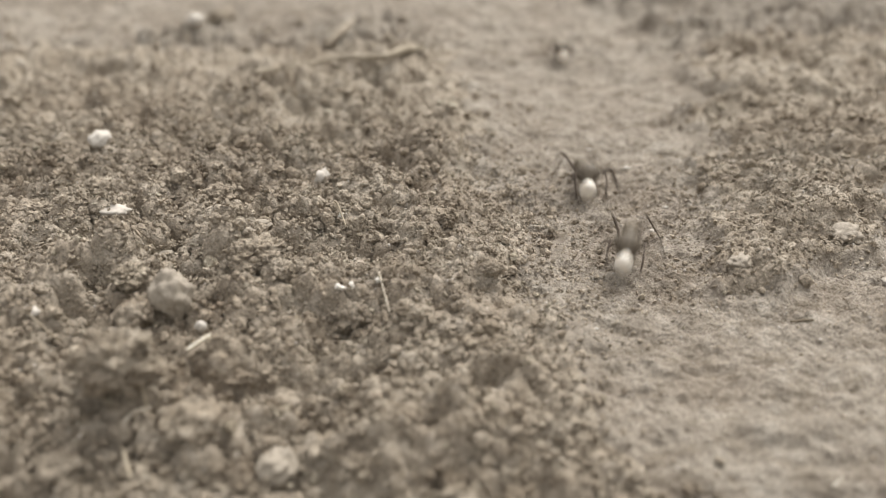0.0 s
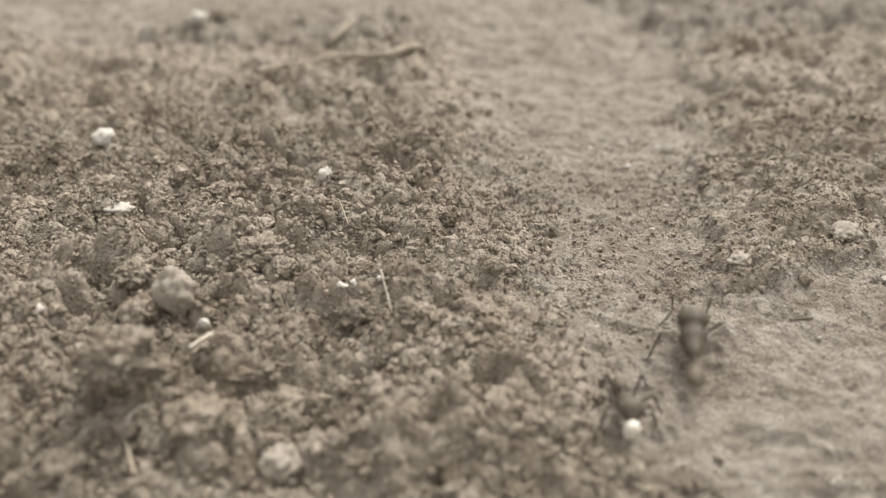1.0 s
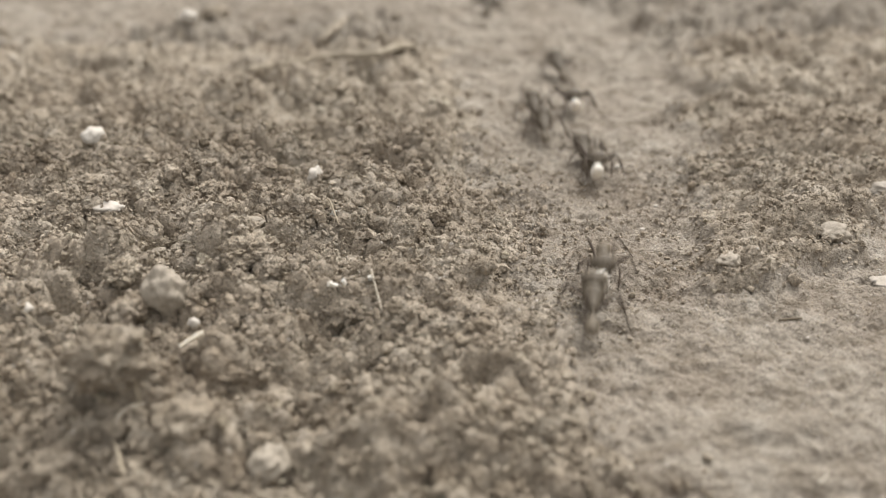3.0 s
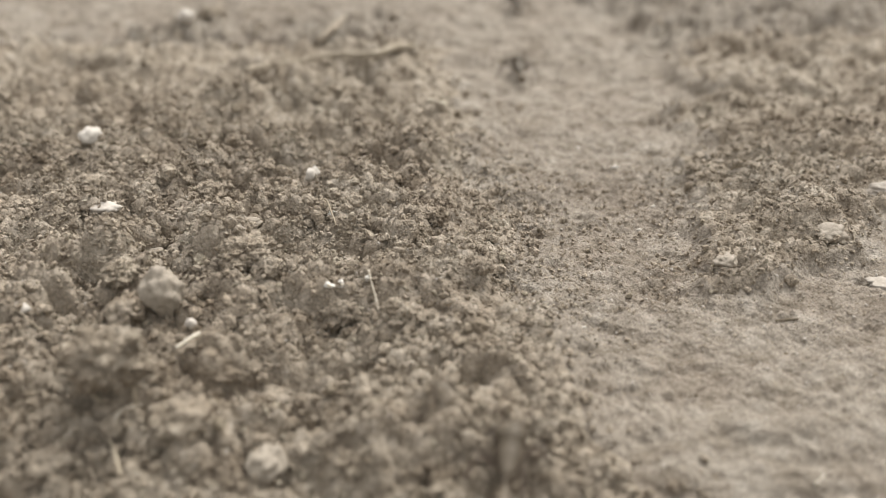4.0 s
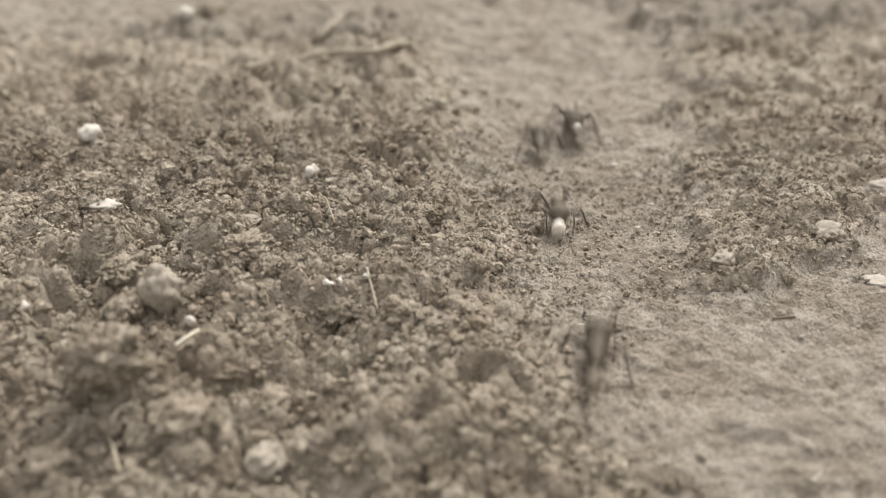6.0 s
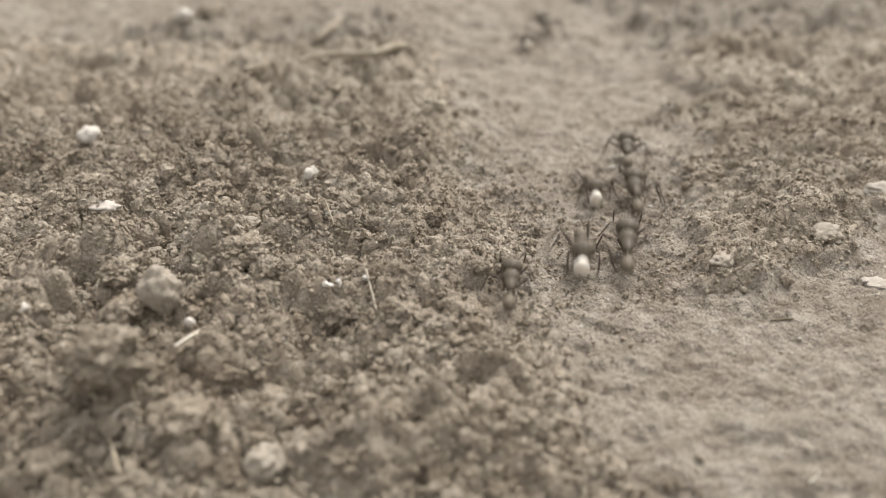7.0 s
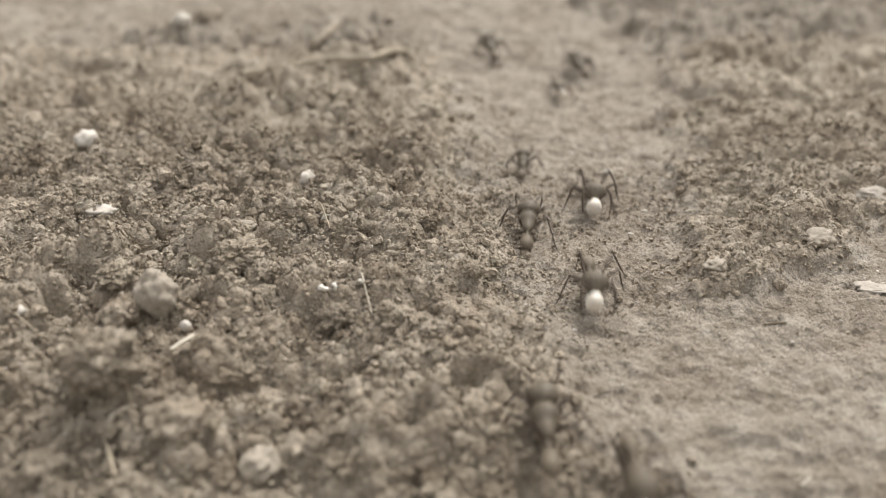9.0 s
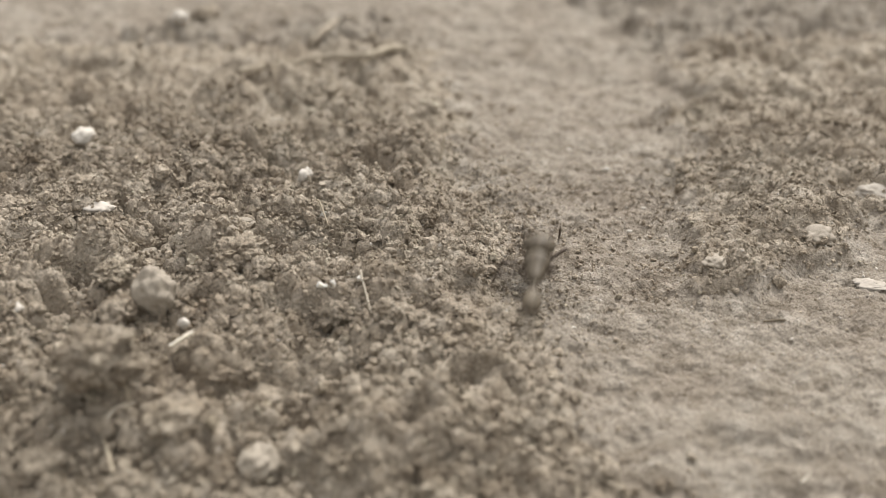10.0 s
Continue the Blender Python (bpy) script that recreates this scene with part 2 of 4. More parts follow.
def height(u, v):
    u, v = np.asarray(u, float), np.asarray(v, float)
    a, b = rough_left(u, v), rough_right(u, v)
    near = (1 - ramp((v - 330) / 200)) * (1 - ramp((np.abs(u) - 150) / 80)) * ramp((v + 20) / 40)
    clumps = ramp(0.5 + 0.9 * grain(u, v, 13, 15))
    loose = ramp(0.5 + 0.8 * fractal(u, v, 6, 2, 20))
    calm = 1 - 0.10 * ramp((v - 100) / 45)
    z = swell(u, v)
    z = z + near * calm * a ** 2.0 * (0.14 + 0.44 * clumps) * (0.6 + 0.4 * ramp((v - 62) / 14)) * lumps(u, v, 5.0, 3)
    z = z + near * calm * (1 + 0.5 * ramp((v - 105) / 30)) * a ** 1.6 * (0.20 + 0.42 * ramp(0.5 + 0.9 * fractal(u, v, 8, 2, 2))) * lumps(u, v, 2.7, 13)
    z = z + near * calm * a ** 1.2 * a ** 0.5 * (0.42 + 0.42 * loose) * lumps(u, v, 1.7, 8)
    z = z + near * b * (1 + 0.9 * ramp((v - 110) / 80)) * (0.50 * lumps(0.7 * u, v, 4.0, 4) + (0.32 + 0.36 * loose) * lumps(0.8 * u, v, 1.8, 9))
    z = z - near * (1.9 * a ** 2.0 * (1 - 0.2 * ramp((76 - v) / 16)) + 0.6 * b) * gaps(u, v)
    rough = np.maximum(a, 0.75 * b)
    band = ramp((v - 70) / 14) * ramp((165 - v) / 70)
    z = z + near * (0.20 + 0.32 * rough) * fractal(0.7 * u, v, 2.4, 4, 17)
    z = z + near * (0.28 + 0.30 * band + 0.45 * rough) * (0.3 + 0.7 * loose) * lumps(0.85 * u, v, 1.05, 12)
    z = z + near * (0.18 + 0.42 * band + 0.20 * rough) * lumps(u, v, 0.60, 16)
    # short pits with steep rims in the worn soil
    z = z - near * 0.32 * (1 - rough) * ramp(2.6 * fractal(0.42 * u, v, 2.2, 4, 22) - 1.0) - near * 0.30 * (1 - rough) * ramp(3.0 * fractal(0.7 * u, v, 1.1, 2, 7) - 1.2)
    return z


def footing(u, v):
    """The level on which an ant's feet find hold, in mm."""
    a, b = np.meshgrid(np.linspace(-2.6, 2.6, 6), np.linspace(-3.2, 3.2, 6))
    return float(np.mean(height(u + a, v + b))) + 0.35


def shaped(name, verts, faces, material, smooth=True):
    me = bpy.data.meshes.new(name)
    me.from_pydata([tuple(p) for p in verts], [], [tuple(f) for f in faces])
    me.polygons.foreach_set("use_smooth", [smooth] * len(me.polygons))
    me.materials.append(material)
    me.update()
    return me


def fast_mesh(name, verts, quads, material, smooth=True):
    """A mesh from arrays; all faces have the same number of corners."""
    me = bpy.data.meshes.new(name)
    k = quads.shape[1]
    me.vertices.add(len(verts))
    me.vertices.foreach_set("co", verts.astype(np.float32).ravel())
    me.loops.add(quads.size)
    me.loops.foreach_set("vertex_index", quads.astype(np.int32).ravel())
    me.polygons.add(len(quads))
    me.polygons.foreach_set("loop_start", np.arange(0, quads.size, k, dtype=np.int32))
    me.polygons.foreach_set("use_smooth", np.full(len(quads), smooth))
    me.materials.append(material)
    me.update(calc_edges=True)
    return me


# ---------------------------------------------------------------- ground: one sheet, fine where the trail is seen, coarse to the horizon
def stretch(start, step, growth, end):
    out, at = [], start
    while at < end:
        step *= growth
        at += step
        out.append(at)
    return out


def lines_u():
    mid = list(np.arange(-56, 60, 0.25))
    right = stretch(mid[-1], 0.27, 1.012, 120)
    right += stretch(right[-1], 2.0, 1.35, 60000)
    left = [-a for a in stretch(56, 0.27, 1.012, 120)]
    left += [-a for a in stretch(-left[-1], 2.0, 1.35, 60000)]
    return np.array(sorted(left) + mid + right)


def lines_v():
    mid = list(np.arange(52, 118, 0.23))
    far = stretch(mid[-1], 0.27, 1.007, 255)
    far += stretch(far[-1], 3.0, 1.35, 60000)
    back = [52 - (a - 52) for a in stretch(52, 0.4, 1.12, 90)]
    back += [-a for a in stretch(-back[-1], 5.0, 1.4, 60000)]
    return np.array(sorted(back) + mid + far)


def both(u, v):
    return np.maximum(rough_left(u, v), 0.62 * rough_right(u, v))


def bulge(u, v, gx, gy):
    """Crumbs bulge over their feet: how far the flanks, of that slope, are pushed outwards."""
    push = -0.36 * both(u, v) * (np.abs(u) < 118) * (v > 48) * (v < 250) / (1.0 + np.hypot(gx, gy))
    return push * gx, push * gy


def build_ground():
    lu, lv = lines_u(), lines_v()
    gu, gv = np.meshgrid(lu, lv)
    z = height(gu, gv)
    gy, gx = np.gradient(z, lv, lu)
    pu, pv = bulge(gu, gv, gx, gy)
    verts = np.stack([gu + pu, gv + pv, z], -1).reshape(-1, 3) / 1000
    w, h = len(lu), len(lv)
    k = (np.arange(h - 1)[:, None] * w + np.arange(w - 1)[None, :]).ravel()
    quads = np.stack([k, k + 1, k + 1 + w, k + w], -1)
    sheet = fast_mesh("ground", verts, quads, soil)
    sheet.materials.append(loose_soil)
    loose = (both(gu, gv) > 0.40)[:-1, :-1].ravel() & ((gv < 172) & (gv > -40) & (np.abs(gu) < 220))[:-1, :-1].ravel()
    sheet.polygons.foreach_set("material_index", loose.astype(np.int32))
    return tagged(new("ground", sheet), "dry grey-brown crumbly soil with a smooth worn trail", "soil", kind="structure")


ground = build_ground()


def ball(divisions):
    bm = bmesh.new()
    bmesh.ops.create_icosphere(bm, subdivisions=divisions, radius=1)
    bm.verts.index_update()
    v = np.array([p.co[:] for p in bm.verts])
    f = np.array([[p.index for p in q.verts] for q in bm.faces])
    bm.free()
    return v, f


def turned(dice, n):
    """n random turns, as 3 x 3 matrices."""
    q = dice.randn(n, 4)
    q /= np.linalg.norm(q, axis=1)[:, None]
    w, x, y, z = q.T
    return np.stack([1 - 2 * (y * y + z * z), 2 * (x * y - z * w), 2 * (x * z + y * w),
                     2 * (x * y + z * w), 1 - 2 * (x * x + z * z), 2 * (y * z - x * w),
                     2 * (x * z - y * w), 2 * (y * z + x * w), 1 - 2 * (x * x + y * y)], -1).reshape(n, 3, 3)


def scatter(name, dice, u, v, radius, divisions, material, rugged, sink, label, category):
    """Loose crumbs lying on the ground, all in one mesh."""
    n = len(u)
    tv, tf = ball(divisions)
    m = len(tv)
    warp = 1 + rugged * (dice.rand(n, m) - 0.5)
    squash = 0.45 + 0.75 * dice.rand(n, 1, 3)
    p = tv[None] * squash * warp[..., None]
    p = np.einsum("nij,nmj->nmi", turned(dice, n), p) * radius[:, None, None]
    base = height(u, v)
    z = base + radius * sink + 0.7 * dice.rand(n) ** 2 * both(u, v)
    pu, pv = bulge(u, v, (height(u + 0.2, v) - base) / 0.2, (height(u, v + 0.2) - base) / 0.2)
    p += np.stack([u + pu, v + pv, z], -1)[:, None, :]
    faces = (tf[None] + (np.arange(n) * m)[:, None, None]).reshape(-1, 3)
    return tagged(new(name, fast_mesh(name, p.reshape(-1, 3) / 1000, faces, material, False)), label, category, kind="stuff")


def spread(dice, n, u0, u1, v0, v1, chance):
    u, v = dice.uniform(u0, u1, n), dice.uniform(v0, v1, n)
    inside = np.abs(u) < 14 + 0.54 * v  # the strip of ground along the trail
    u, v = u[inside], v[inside]
    keep = dice.rand(len(u)) < chance(u, v) * (1 - 0.8 * gaps(u, v) * both(u, v)) * (1 - 0.35 * np.clip(hollows(u, v) / 1.5, 0, 1))
    return u[keep], v[keep]


def steepness(u, v):
    base = height(u, v)
    return np.hypot(height(u + 0.5, v) - base, height(u, v + 0.5) - base) / 0.5


def focus_band(u, v):
    return ramp((v - 66) / 16) * ramp((150 - v) / 50)


def grit_edge(u, v):
    """The fringe of grit along the sharp part of the trail."""
    return focus_band(u, v) * np.maximum(rough_left(u - 9, v), 0.6 * rough_right(u + 7, v))


def tufts(u, v):
    """Patches where the crumbs lie thick, 0 to 1."""
    return ramp(0.5 + 1.1 * fractal(0.75 * u, v, 9, 3, 12))


dice = np.random.RandomState(11)
u, v = spread(dice, 26000, -110, 110, 48, 212, lambda u, v: both(u, v) * (0.35 + 0.65 * ramp(0.45 + 0.6 * grain(u, v, 7, 6))) * (1 - 0.7 * ramp((v - 100) / 60)) * ramp((214 - v) / 60))
scatter("soil_crumbs", dice, u, v, 0.30 + 0.55 * dice.rand(len(u)) ** 3.0, 2, crumb_soil, 0.5, 0.35,
        "loose angular crumbs of dry brown soil", "soil crumbs")
u, v = spread(dice, 72000, -84, 84, 48, 160, lambda u, v: np.maximum(both(u, v), 0.75 * grit_edge(u, v)) * (0.35 + 0.65 * tufts(u, v)) * ramp((164 - v) / 60))
scatter("small_soil_crumbs", dice, u, v, 0.12 + 0.26 * dice.rand(len(u)) ** 2.2, 1, crumb_soil, 0.9, 0.45,
        "small angular crumbs of dry brown soil", "soil crumbs")
u, v = spread(dice, 330000, -84, 84, 48, 160, lambda u, v: both(u, v) * np.clip((steepness(u, v) - 0.4) / 3.2, 0, 1) * (0.5 + 0.5 * tufts(u, v)) * ramp((164 - v) / 60))
scatter("clinging_soil_crumbs", dice, u, v, 0.12 + 0.30 * dice.rand(len(u)) ** 2.4, 1, crumb_soil, 0.9, 0.15,
        "small crumbs clinging to the flanks of clods", "soil crumbs")
u, v = spread(dice, 32000, -60, 60, 56, 126, lambda u, v: 0.12 + (0.56 + 0.1 * both(u, v)) * focus_band(u, v))
scatter("fine_soil_crumbs", dice, u, v, 0.07 + 0.16 * dice.rand(len(u)) ** 2.4, 1, crumb_soil, 0.75, -0.25,
        "fine grit of dry brown soil", "soil crumbs")
u, v = spread(dice, 11000, -70, 70, 50, 160, lambda u, v: (0.40 + 0.6 * focus_band(u, v)))
scatter("sand_grains", dice, u, v, 0.06 + 0.13 * dice.rand(len(u)) ** 3.5, 1, pale_stone, 0.5, 0.6,
        "scattered pale grains of sand on the soil", "sand grains")


# ---------------------------------------------------------------- clods, pebbles and bits of plant
def clod_mesh(name, size, seed, rugged, lump, material, divisions=4):
    """An uneven clod, size in mm, origin at its base."""
    tv, tf = ball(divisions)
    out = []
    for p in tv:
        d = Vector(p)
        q = d * 1.7 + Vector((seed * 3.1, seed * 1.7, -seed))
        k = 1 + rugged * noise.noise(q) + 0.5 * rugged * noise.noise(q * 2.3)
        k += lump * (0.35 - noise.voronoi(q * 2.6)[0][0]) * 0.9 + lump * (0.35 - noise.voronoi(q * 6.5)[0][0]) * 0.45
        k += lump * (0.35 - noise.voronoi(q * 14)[0][0]) * 0.2
        out.append(d * k)
    low = min(p.z for p in out)
    size = [0.88 * c for c in size]
    out = [(p.x * size[0] / 2000, p.y * size[1] / 2000, (p.z - low) * size[2] / 2000) for p in out]
    return shaped(name, out, tf, material)


def rest(u, v, sink=0.0):
    return float(height(u, v)) - sink


def put(name, mesh, u, v, turn, label, category, sink=0.5, tilt=(0, 0), group=""):
    ob = new(name, mesh)
    ob.matrix_basis = pose(u / 1000, v / 1000, rest(u, v, sink) / 1000, tilt[0], tilt[1], turn)
    return tagged(ob, label, category, group)


def tube(name, points, radii, material, sides=8):
    """A bent rod through points, all in mm."""
    points = [Vector(p) for p in points]
    fine, thick = [], []
    for i in range(len(points) - 1):
        a, b, c, d = points[max(i - 1, 0)], points[i], points[i + 1], points[min(i + 2, len(points) - 1)]
        for s in range(5):
            t = s / 5
            fine.append(0.5 * (2 * b + (c - a) * t + (2 * a - 5 * b + 4 * c - d) * t * t + (3 * b - a - 3 * c + d) * t ** 3))
            thick.append(radii[i] * (1 - t) + radii[i + 1] * t)
    fine.append(points[-1])
    thick.append(radii[-1])
    verts, faces = [], []
    for i, p in enumerate(fine):
        along = (fine[min(i + 1, len(fine) - 1)] - fine[max(i - 1, 0)]).normalized()
        side = along.cross(Vector((0.13, 0.21, 0.97))).normalized()
        up = side.cross(along)
        for s in range(sides):
            a = 2 * math.pi * s / sides
            verts.append((p + thick[i] * (math.cos(a) * side + math.sin(a) * up)) / 1000)
    for i in range(len(fine) - 1):
        for s in range(sides):
            faces.append((i * sides + s, i * sides + (s + 1) % sides, (i + 1) * sides + (s + 1) % sides, (i + 1) * sides + s))
    faces.append(tuple(range(sides))[::-1])
    faces.append(tuple((len(fine) - 1) * sides + s for s in range(sides)))
    return shaped(name, verts, faces, material)


def strand(name, spots, radii, material, label, category, lift=()):
    """A fibre laid over the ground through spots (u, v), lifted by so many mm."""
    lift = lift or [0.1] * len(spots)
    base = rest(*spots[0])
    pts = [(a - spots[0][0], b - spots[0][1], rest(a, b) + k - base) for (a, b), k in zip(spots, lift)]
    ob = new(name, tube(name, pts, radii, material))
    ob.matrix_basis = pose(spots[0][0] / 1000, spots[0][1] / 1000, base / 1000)
    return tagged(ob, label, category)


def crumbly(clod, count, seed, size):
    """Crumbs stuck all over a clod, sizes in mm."""
    dice = np.random.RandomState(seed)
    spots = [p for p in clod.data.vertices if p.normal.z > -0.35]
    for n in range(count):
        p = spots[dice.randint(len(spots))]
        k = size * (0.5 + 0.9 * dice.rand() ** 2)
        ob = new("crumb", crumb_kinds[dice.randint(len(crumb_kinds))])
        ob.parent = clod
        at = p.co - p.normal * 0.0004 * k
        ob.matrix_basis = pose(at.x, at.y, at.z, dice.uniform(0, 360), dice.uniform(0, 360), dice.uniform(0, 360)) @ Matrix.Scale(k, 4)
        tagged(ob)
    return clod


crumb_kinds = [clod_mesh("crumb", (1.2, 1.0, 0.9), 70 + n, 0.5, 0.40, clod_soil, 2) for n in range(6)]

# Large clods and pebbles
put("pebble", clod_mesh("pebble", (4.5, 4.2, 5.8), 3, 0.34, 0.06, pebble_stone), -27.4, 76.1, 20,
    "rounded pale brown pebble half sunk in crumbs", "pebble", 1.0)
crumbly(put("soil_clod", clod_mesh("soil_clod", (7.8, 6.6, 6.6), 5, 0.34, 0.34, clod_soil, 6), -28.7, 64.0, 10,
    "large crumbling clod of dark brown soil", "soil clod", 1.0), 90, 1, 0.95)
crumbly(put("soil_clod", clod_mesh("soil_clod", (4.6, 3.8, 3.4), 6, 0.36, 0.30, clod_soil), -30.5, 74.1, 50,
    "crumbly soil clod leaning on a larger one", "soil clod", 0.7), 30, 2, 0.75)
crumbly(put("soil_clod", clod_mesh("soil_clod", (4.8, 4.2, 4.0), 8, 0.50, 0.25, clod_soil), -21.7, 61.2, 35,
    "angular clod of pale dried soil", "soil clod", 1.2, (10, -12)), 24, 3, 0.7)
put("soil_clod", clod_mesh("soil_clod", (4.4, 2.6, 1.7), 9, 0.36, 0.28, clod_soil), -19.8, 68.1, 8,
    "flat slab of dark crusted soil", "soil clod", 1.3, (0, 8))
put("soil_clod", clod_mesh("soil_clod", (3.2, 3.0, 2.7), 10, 0.26, 0.25, clod_soil), -28.2, 62.0, 0,
    "rounded ball of brown soil", "soil clod", 0.7)
put("soil_clod", clod_mesh("soil_clod", (4.2, 3.6, 3.2), 11, 0.36, 0.20, pebble_stone), -14.8, 58.6, 70,
    "pale rounded lump of dried clay", "soil clod", -0.3)
crumbly(put("soil_clod", clod_mesh("soil_clod", (6.0, 5.0, 4.0), 12, 0.40, 0.35, clod_soil), -32.6, 58.8, 15,
    "broad brown clod of crumbling soil", "soil clod", 0.6), 36, 4, 0.9)
crumbly(put("soil_clod", clod_mesh("soil_clod", (8.0, 6.0, 4.5), 16, 0.35, 0.35, clod_soil), -51, 200.9, 40,
    "far clod of brown soil beside the trail", "soil clod", 1.0), 30, 5, 1.0)
put("soil_clod", clod_mesh("soil_clod", (2.8, 2.2, 2.4), 17, 0.42, 0.2, clod_soil), -9.6, 76.5, 30,
    "pale wedge-shaped lump of dry soil", "soil clod", 0.8, (20, 10))
put("pebble", clod_mesh("pebble", (3.4, 2.2, 1.6), 18, 0.28, 0.05, pebble_stone), -22.3, 93.3, 5,
    "smooth grey-brown oval pebble among crumbs", "pebble", 0.4)
put("pebble", clod_mesh("pebble", (3.0, 2.6, 1.8), 19, 0.34, 0.08, pebble_stone), -32.3, 89.6, 25,
    "small angular pale brown pebble", "pebble", 0.4)
put("pebble", clod_mesh("pebble", (4.8, 3.4, 2.2), 21, 0.40, 0.16, pebble_stone), 43.5, 92.6, 8,
    "flat pale pebble lodged in a bank of soil", "pebble", 1.0)
put("pebble", clod_mesh("pebble", (3.0, 2.2, 1.7), 22, 0.42, 0.14, pebble_stone), 29.7, 85.0, 40,
    "small wedge-shaped pale pebble at the trail edge", "pebble", 0.75, (12, 0))

# Rugged clods between the crumbs
crumbly(put("soil_clod", clod_mesh("soil_clod", (7.4, 5.2, 4.0), 40, 0.38, 0.42, clod_soil, 5), -20.6, 84.0, 20,
    "broad crumbling mound-like clod of fibrous soil", "soil clod", 1.3), 80, 40, 0.8)
crumbly(put("soil_clod", clod_mesh("soil_clod", (4.6, 3.8, 3.4), 41, 0.38, 0.4, clod_soil, 5), -32.4, 79.4, 70,
    "rugged brown clod standing among crumbs", "soil clod", 0.9), 36, 41, 0.7)
crumbly(put("soil_clod", clod_mesh("soil_clod", (5.6, 3.0, 3.6), 42, 0.4, 0.42, clod_soil, 5), -10.4, 77.5, 5,
    "dark block of soil with a steep broken face", "soil clod", 0.7), 44, 42, 0.7)
crumbly(put("soil_clod", clod_mesh("soil_clod", (3.8, 3.0, 2.8), 43, 0.36, 0.4, clod_soil, 5), -4.6, 75.0, -15,
    "lumpy clod beside a hanging rootlet", "soil clod", 0.7), 24, 43, 0.65)
crumbly(put("soil_clod", clod_mesh("soil_clod", (5.2, 4.0, 3.0), 44, 0.38, 0.4, clod_soil, 5), -28.5, 99.6, 30,
    "dark lumpy clod among pale chips", "soil clod", 0.9), 36, 44, 0.7)
crumbly(put("soil_clod", clod_mesh("soil_clod", (3.6, 3.0, 2.8), 45, 0.4, 0.42, clod_soil, 5), -1.2, 95.6, 60,
    "small rugged clod at the trail edge", "soil clod", 0.8), 24, 45, 0.6)
crumbly(put("soil_clod", clod_mesh("soil_clod", (3.0, 2.6, 2.4), 46, 0.4, 0.4, clod_soil, 5), -17.5, 81.1, 10,
    "small round clod at the foot of a mound", "soil clod", 0.6), 16, 46, 0.55)
crumbly(put("soil_clod", clod_mesh("soil_clod", (2.6, 2.2, 1.9), 47, 0.38, 0.38, clod_soil, 5), 3.9, 82.1, 0,
    "small clod at the edge of the worn trail", "soil clod", 0.5), 12, 47, 0.5)
crumbly(put("soil_clod", clod_mesh("soil_clod", (5.0, 4.0, 2.8), 48, 0.38, 0.4, clod_soil, 5), -44.4, 104.9, 50,
    "weathered clod behind a flat pale chip", "soil clod", 0.9), 30, 48, 0.8)
crumbly(put("soil_clod", clod_mesh("soil_clod", (4.6, 3.8, 3.0), 49, 0.38, 0.4, clod_soil, 5), -11.1, 116.8, 20,
    "far rugged clod of brown soil", "soil clod", 0.9), 30, 49, 0.8)

# White and pale bits
put("white_stone", clod_mesh("white_stone", (3.6, 3.2, 3.2), 24, 0.30, 0.05, chalk, 3), -48.5, 117.8, 30,
    "small rounded white stone on the soil", "stone", 0.4)
put("white_stone", clod_mesh("white_stone", (4.0, 2.8, 1.3), 25, 0.36, 0.10, pale_stone, 3), -39.2, 95.6, 0,
    "flat cream-coloured stone chip", "stone", 0.7)
put("white_stone", clod_mesh("white_stone", (2.3, 1.6, 2.4), 26, 0.40, 0.05, chalk, 3), -17.1, 106.7, 50,
    "white angular stone chip", "stone", -0.1, (0, 25))
put("white_stone", clod_mesh("white_stone", (1.6, 1.4, 1.4), 27, 0.30, 0.05, pale_stone, 2), -27.8, 136.4, 0,
    "tiny pale stone among crumbs", "stone", 0.2)
put("white_stone", clod_mesh("white_stone", (3.4, 3.0, 3.0), 28, 0.30, 0.05, chalk, 3), -51, 180.7, 0,
    "far white stone beside the trail", "stone", 0.4)
put("white_stone", clod_mesh("white_stone", (2.0, 1.3, 1.2), 29, 0.35, 0.05, chalk, 2), -40.1, 73.9, -25,
    "small white chip on the soil", "stone", 0.15)
put("white_stone", clod_mesh("white_stone", (1.3, 1.0, 1.4), 30, 0.35, 0.05, chalk, 2), -24.0, 72.9, 0,
    "tiny white chip beside a straw", "stone", -0.2)
put("pale_rock", clod_mesh("pale_rock", (6.8, 5.0, 3.0), 31, 0.30, 0.3, pale_crust), 56.0, 105.8, 10,
    "pale rock at the edge of the bank", "rock", 1.7)
put("pale_rock", clod_mesh("pale_rock", (4.6, 3.4, 0.6), 32, 0.30, 0.30, pale_crust), 47.2, 84.7, 0,
    "thin pale crust lying on the smooth soil", "rock", 0.42)
for spot, size in (((19.6, 125.7), 0.65), ((23.6, 116.6), 0.9), ((26.4, 104.7), 0.55), ((23.5, 98.4), 0.6), ((13.8, 76.6), 0.5), ((5.5, 111.2), 0.55), ((0.4, 85.2), 0.4), ((33.4, 96.2), 0.45)):
    put("quartz_grain", clod_mesh("quartz_grain", (size * 1.4, size, size * 0.7), 40 + int(spot[0]), 0.35, 0.05, chalk, 2), *spot, 20 * size,
        "tiny white quartz grain on the trail", "grain", 0.1, group="quartz grains on the trail")
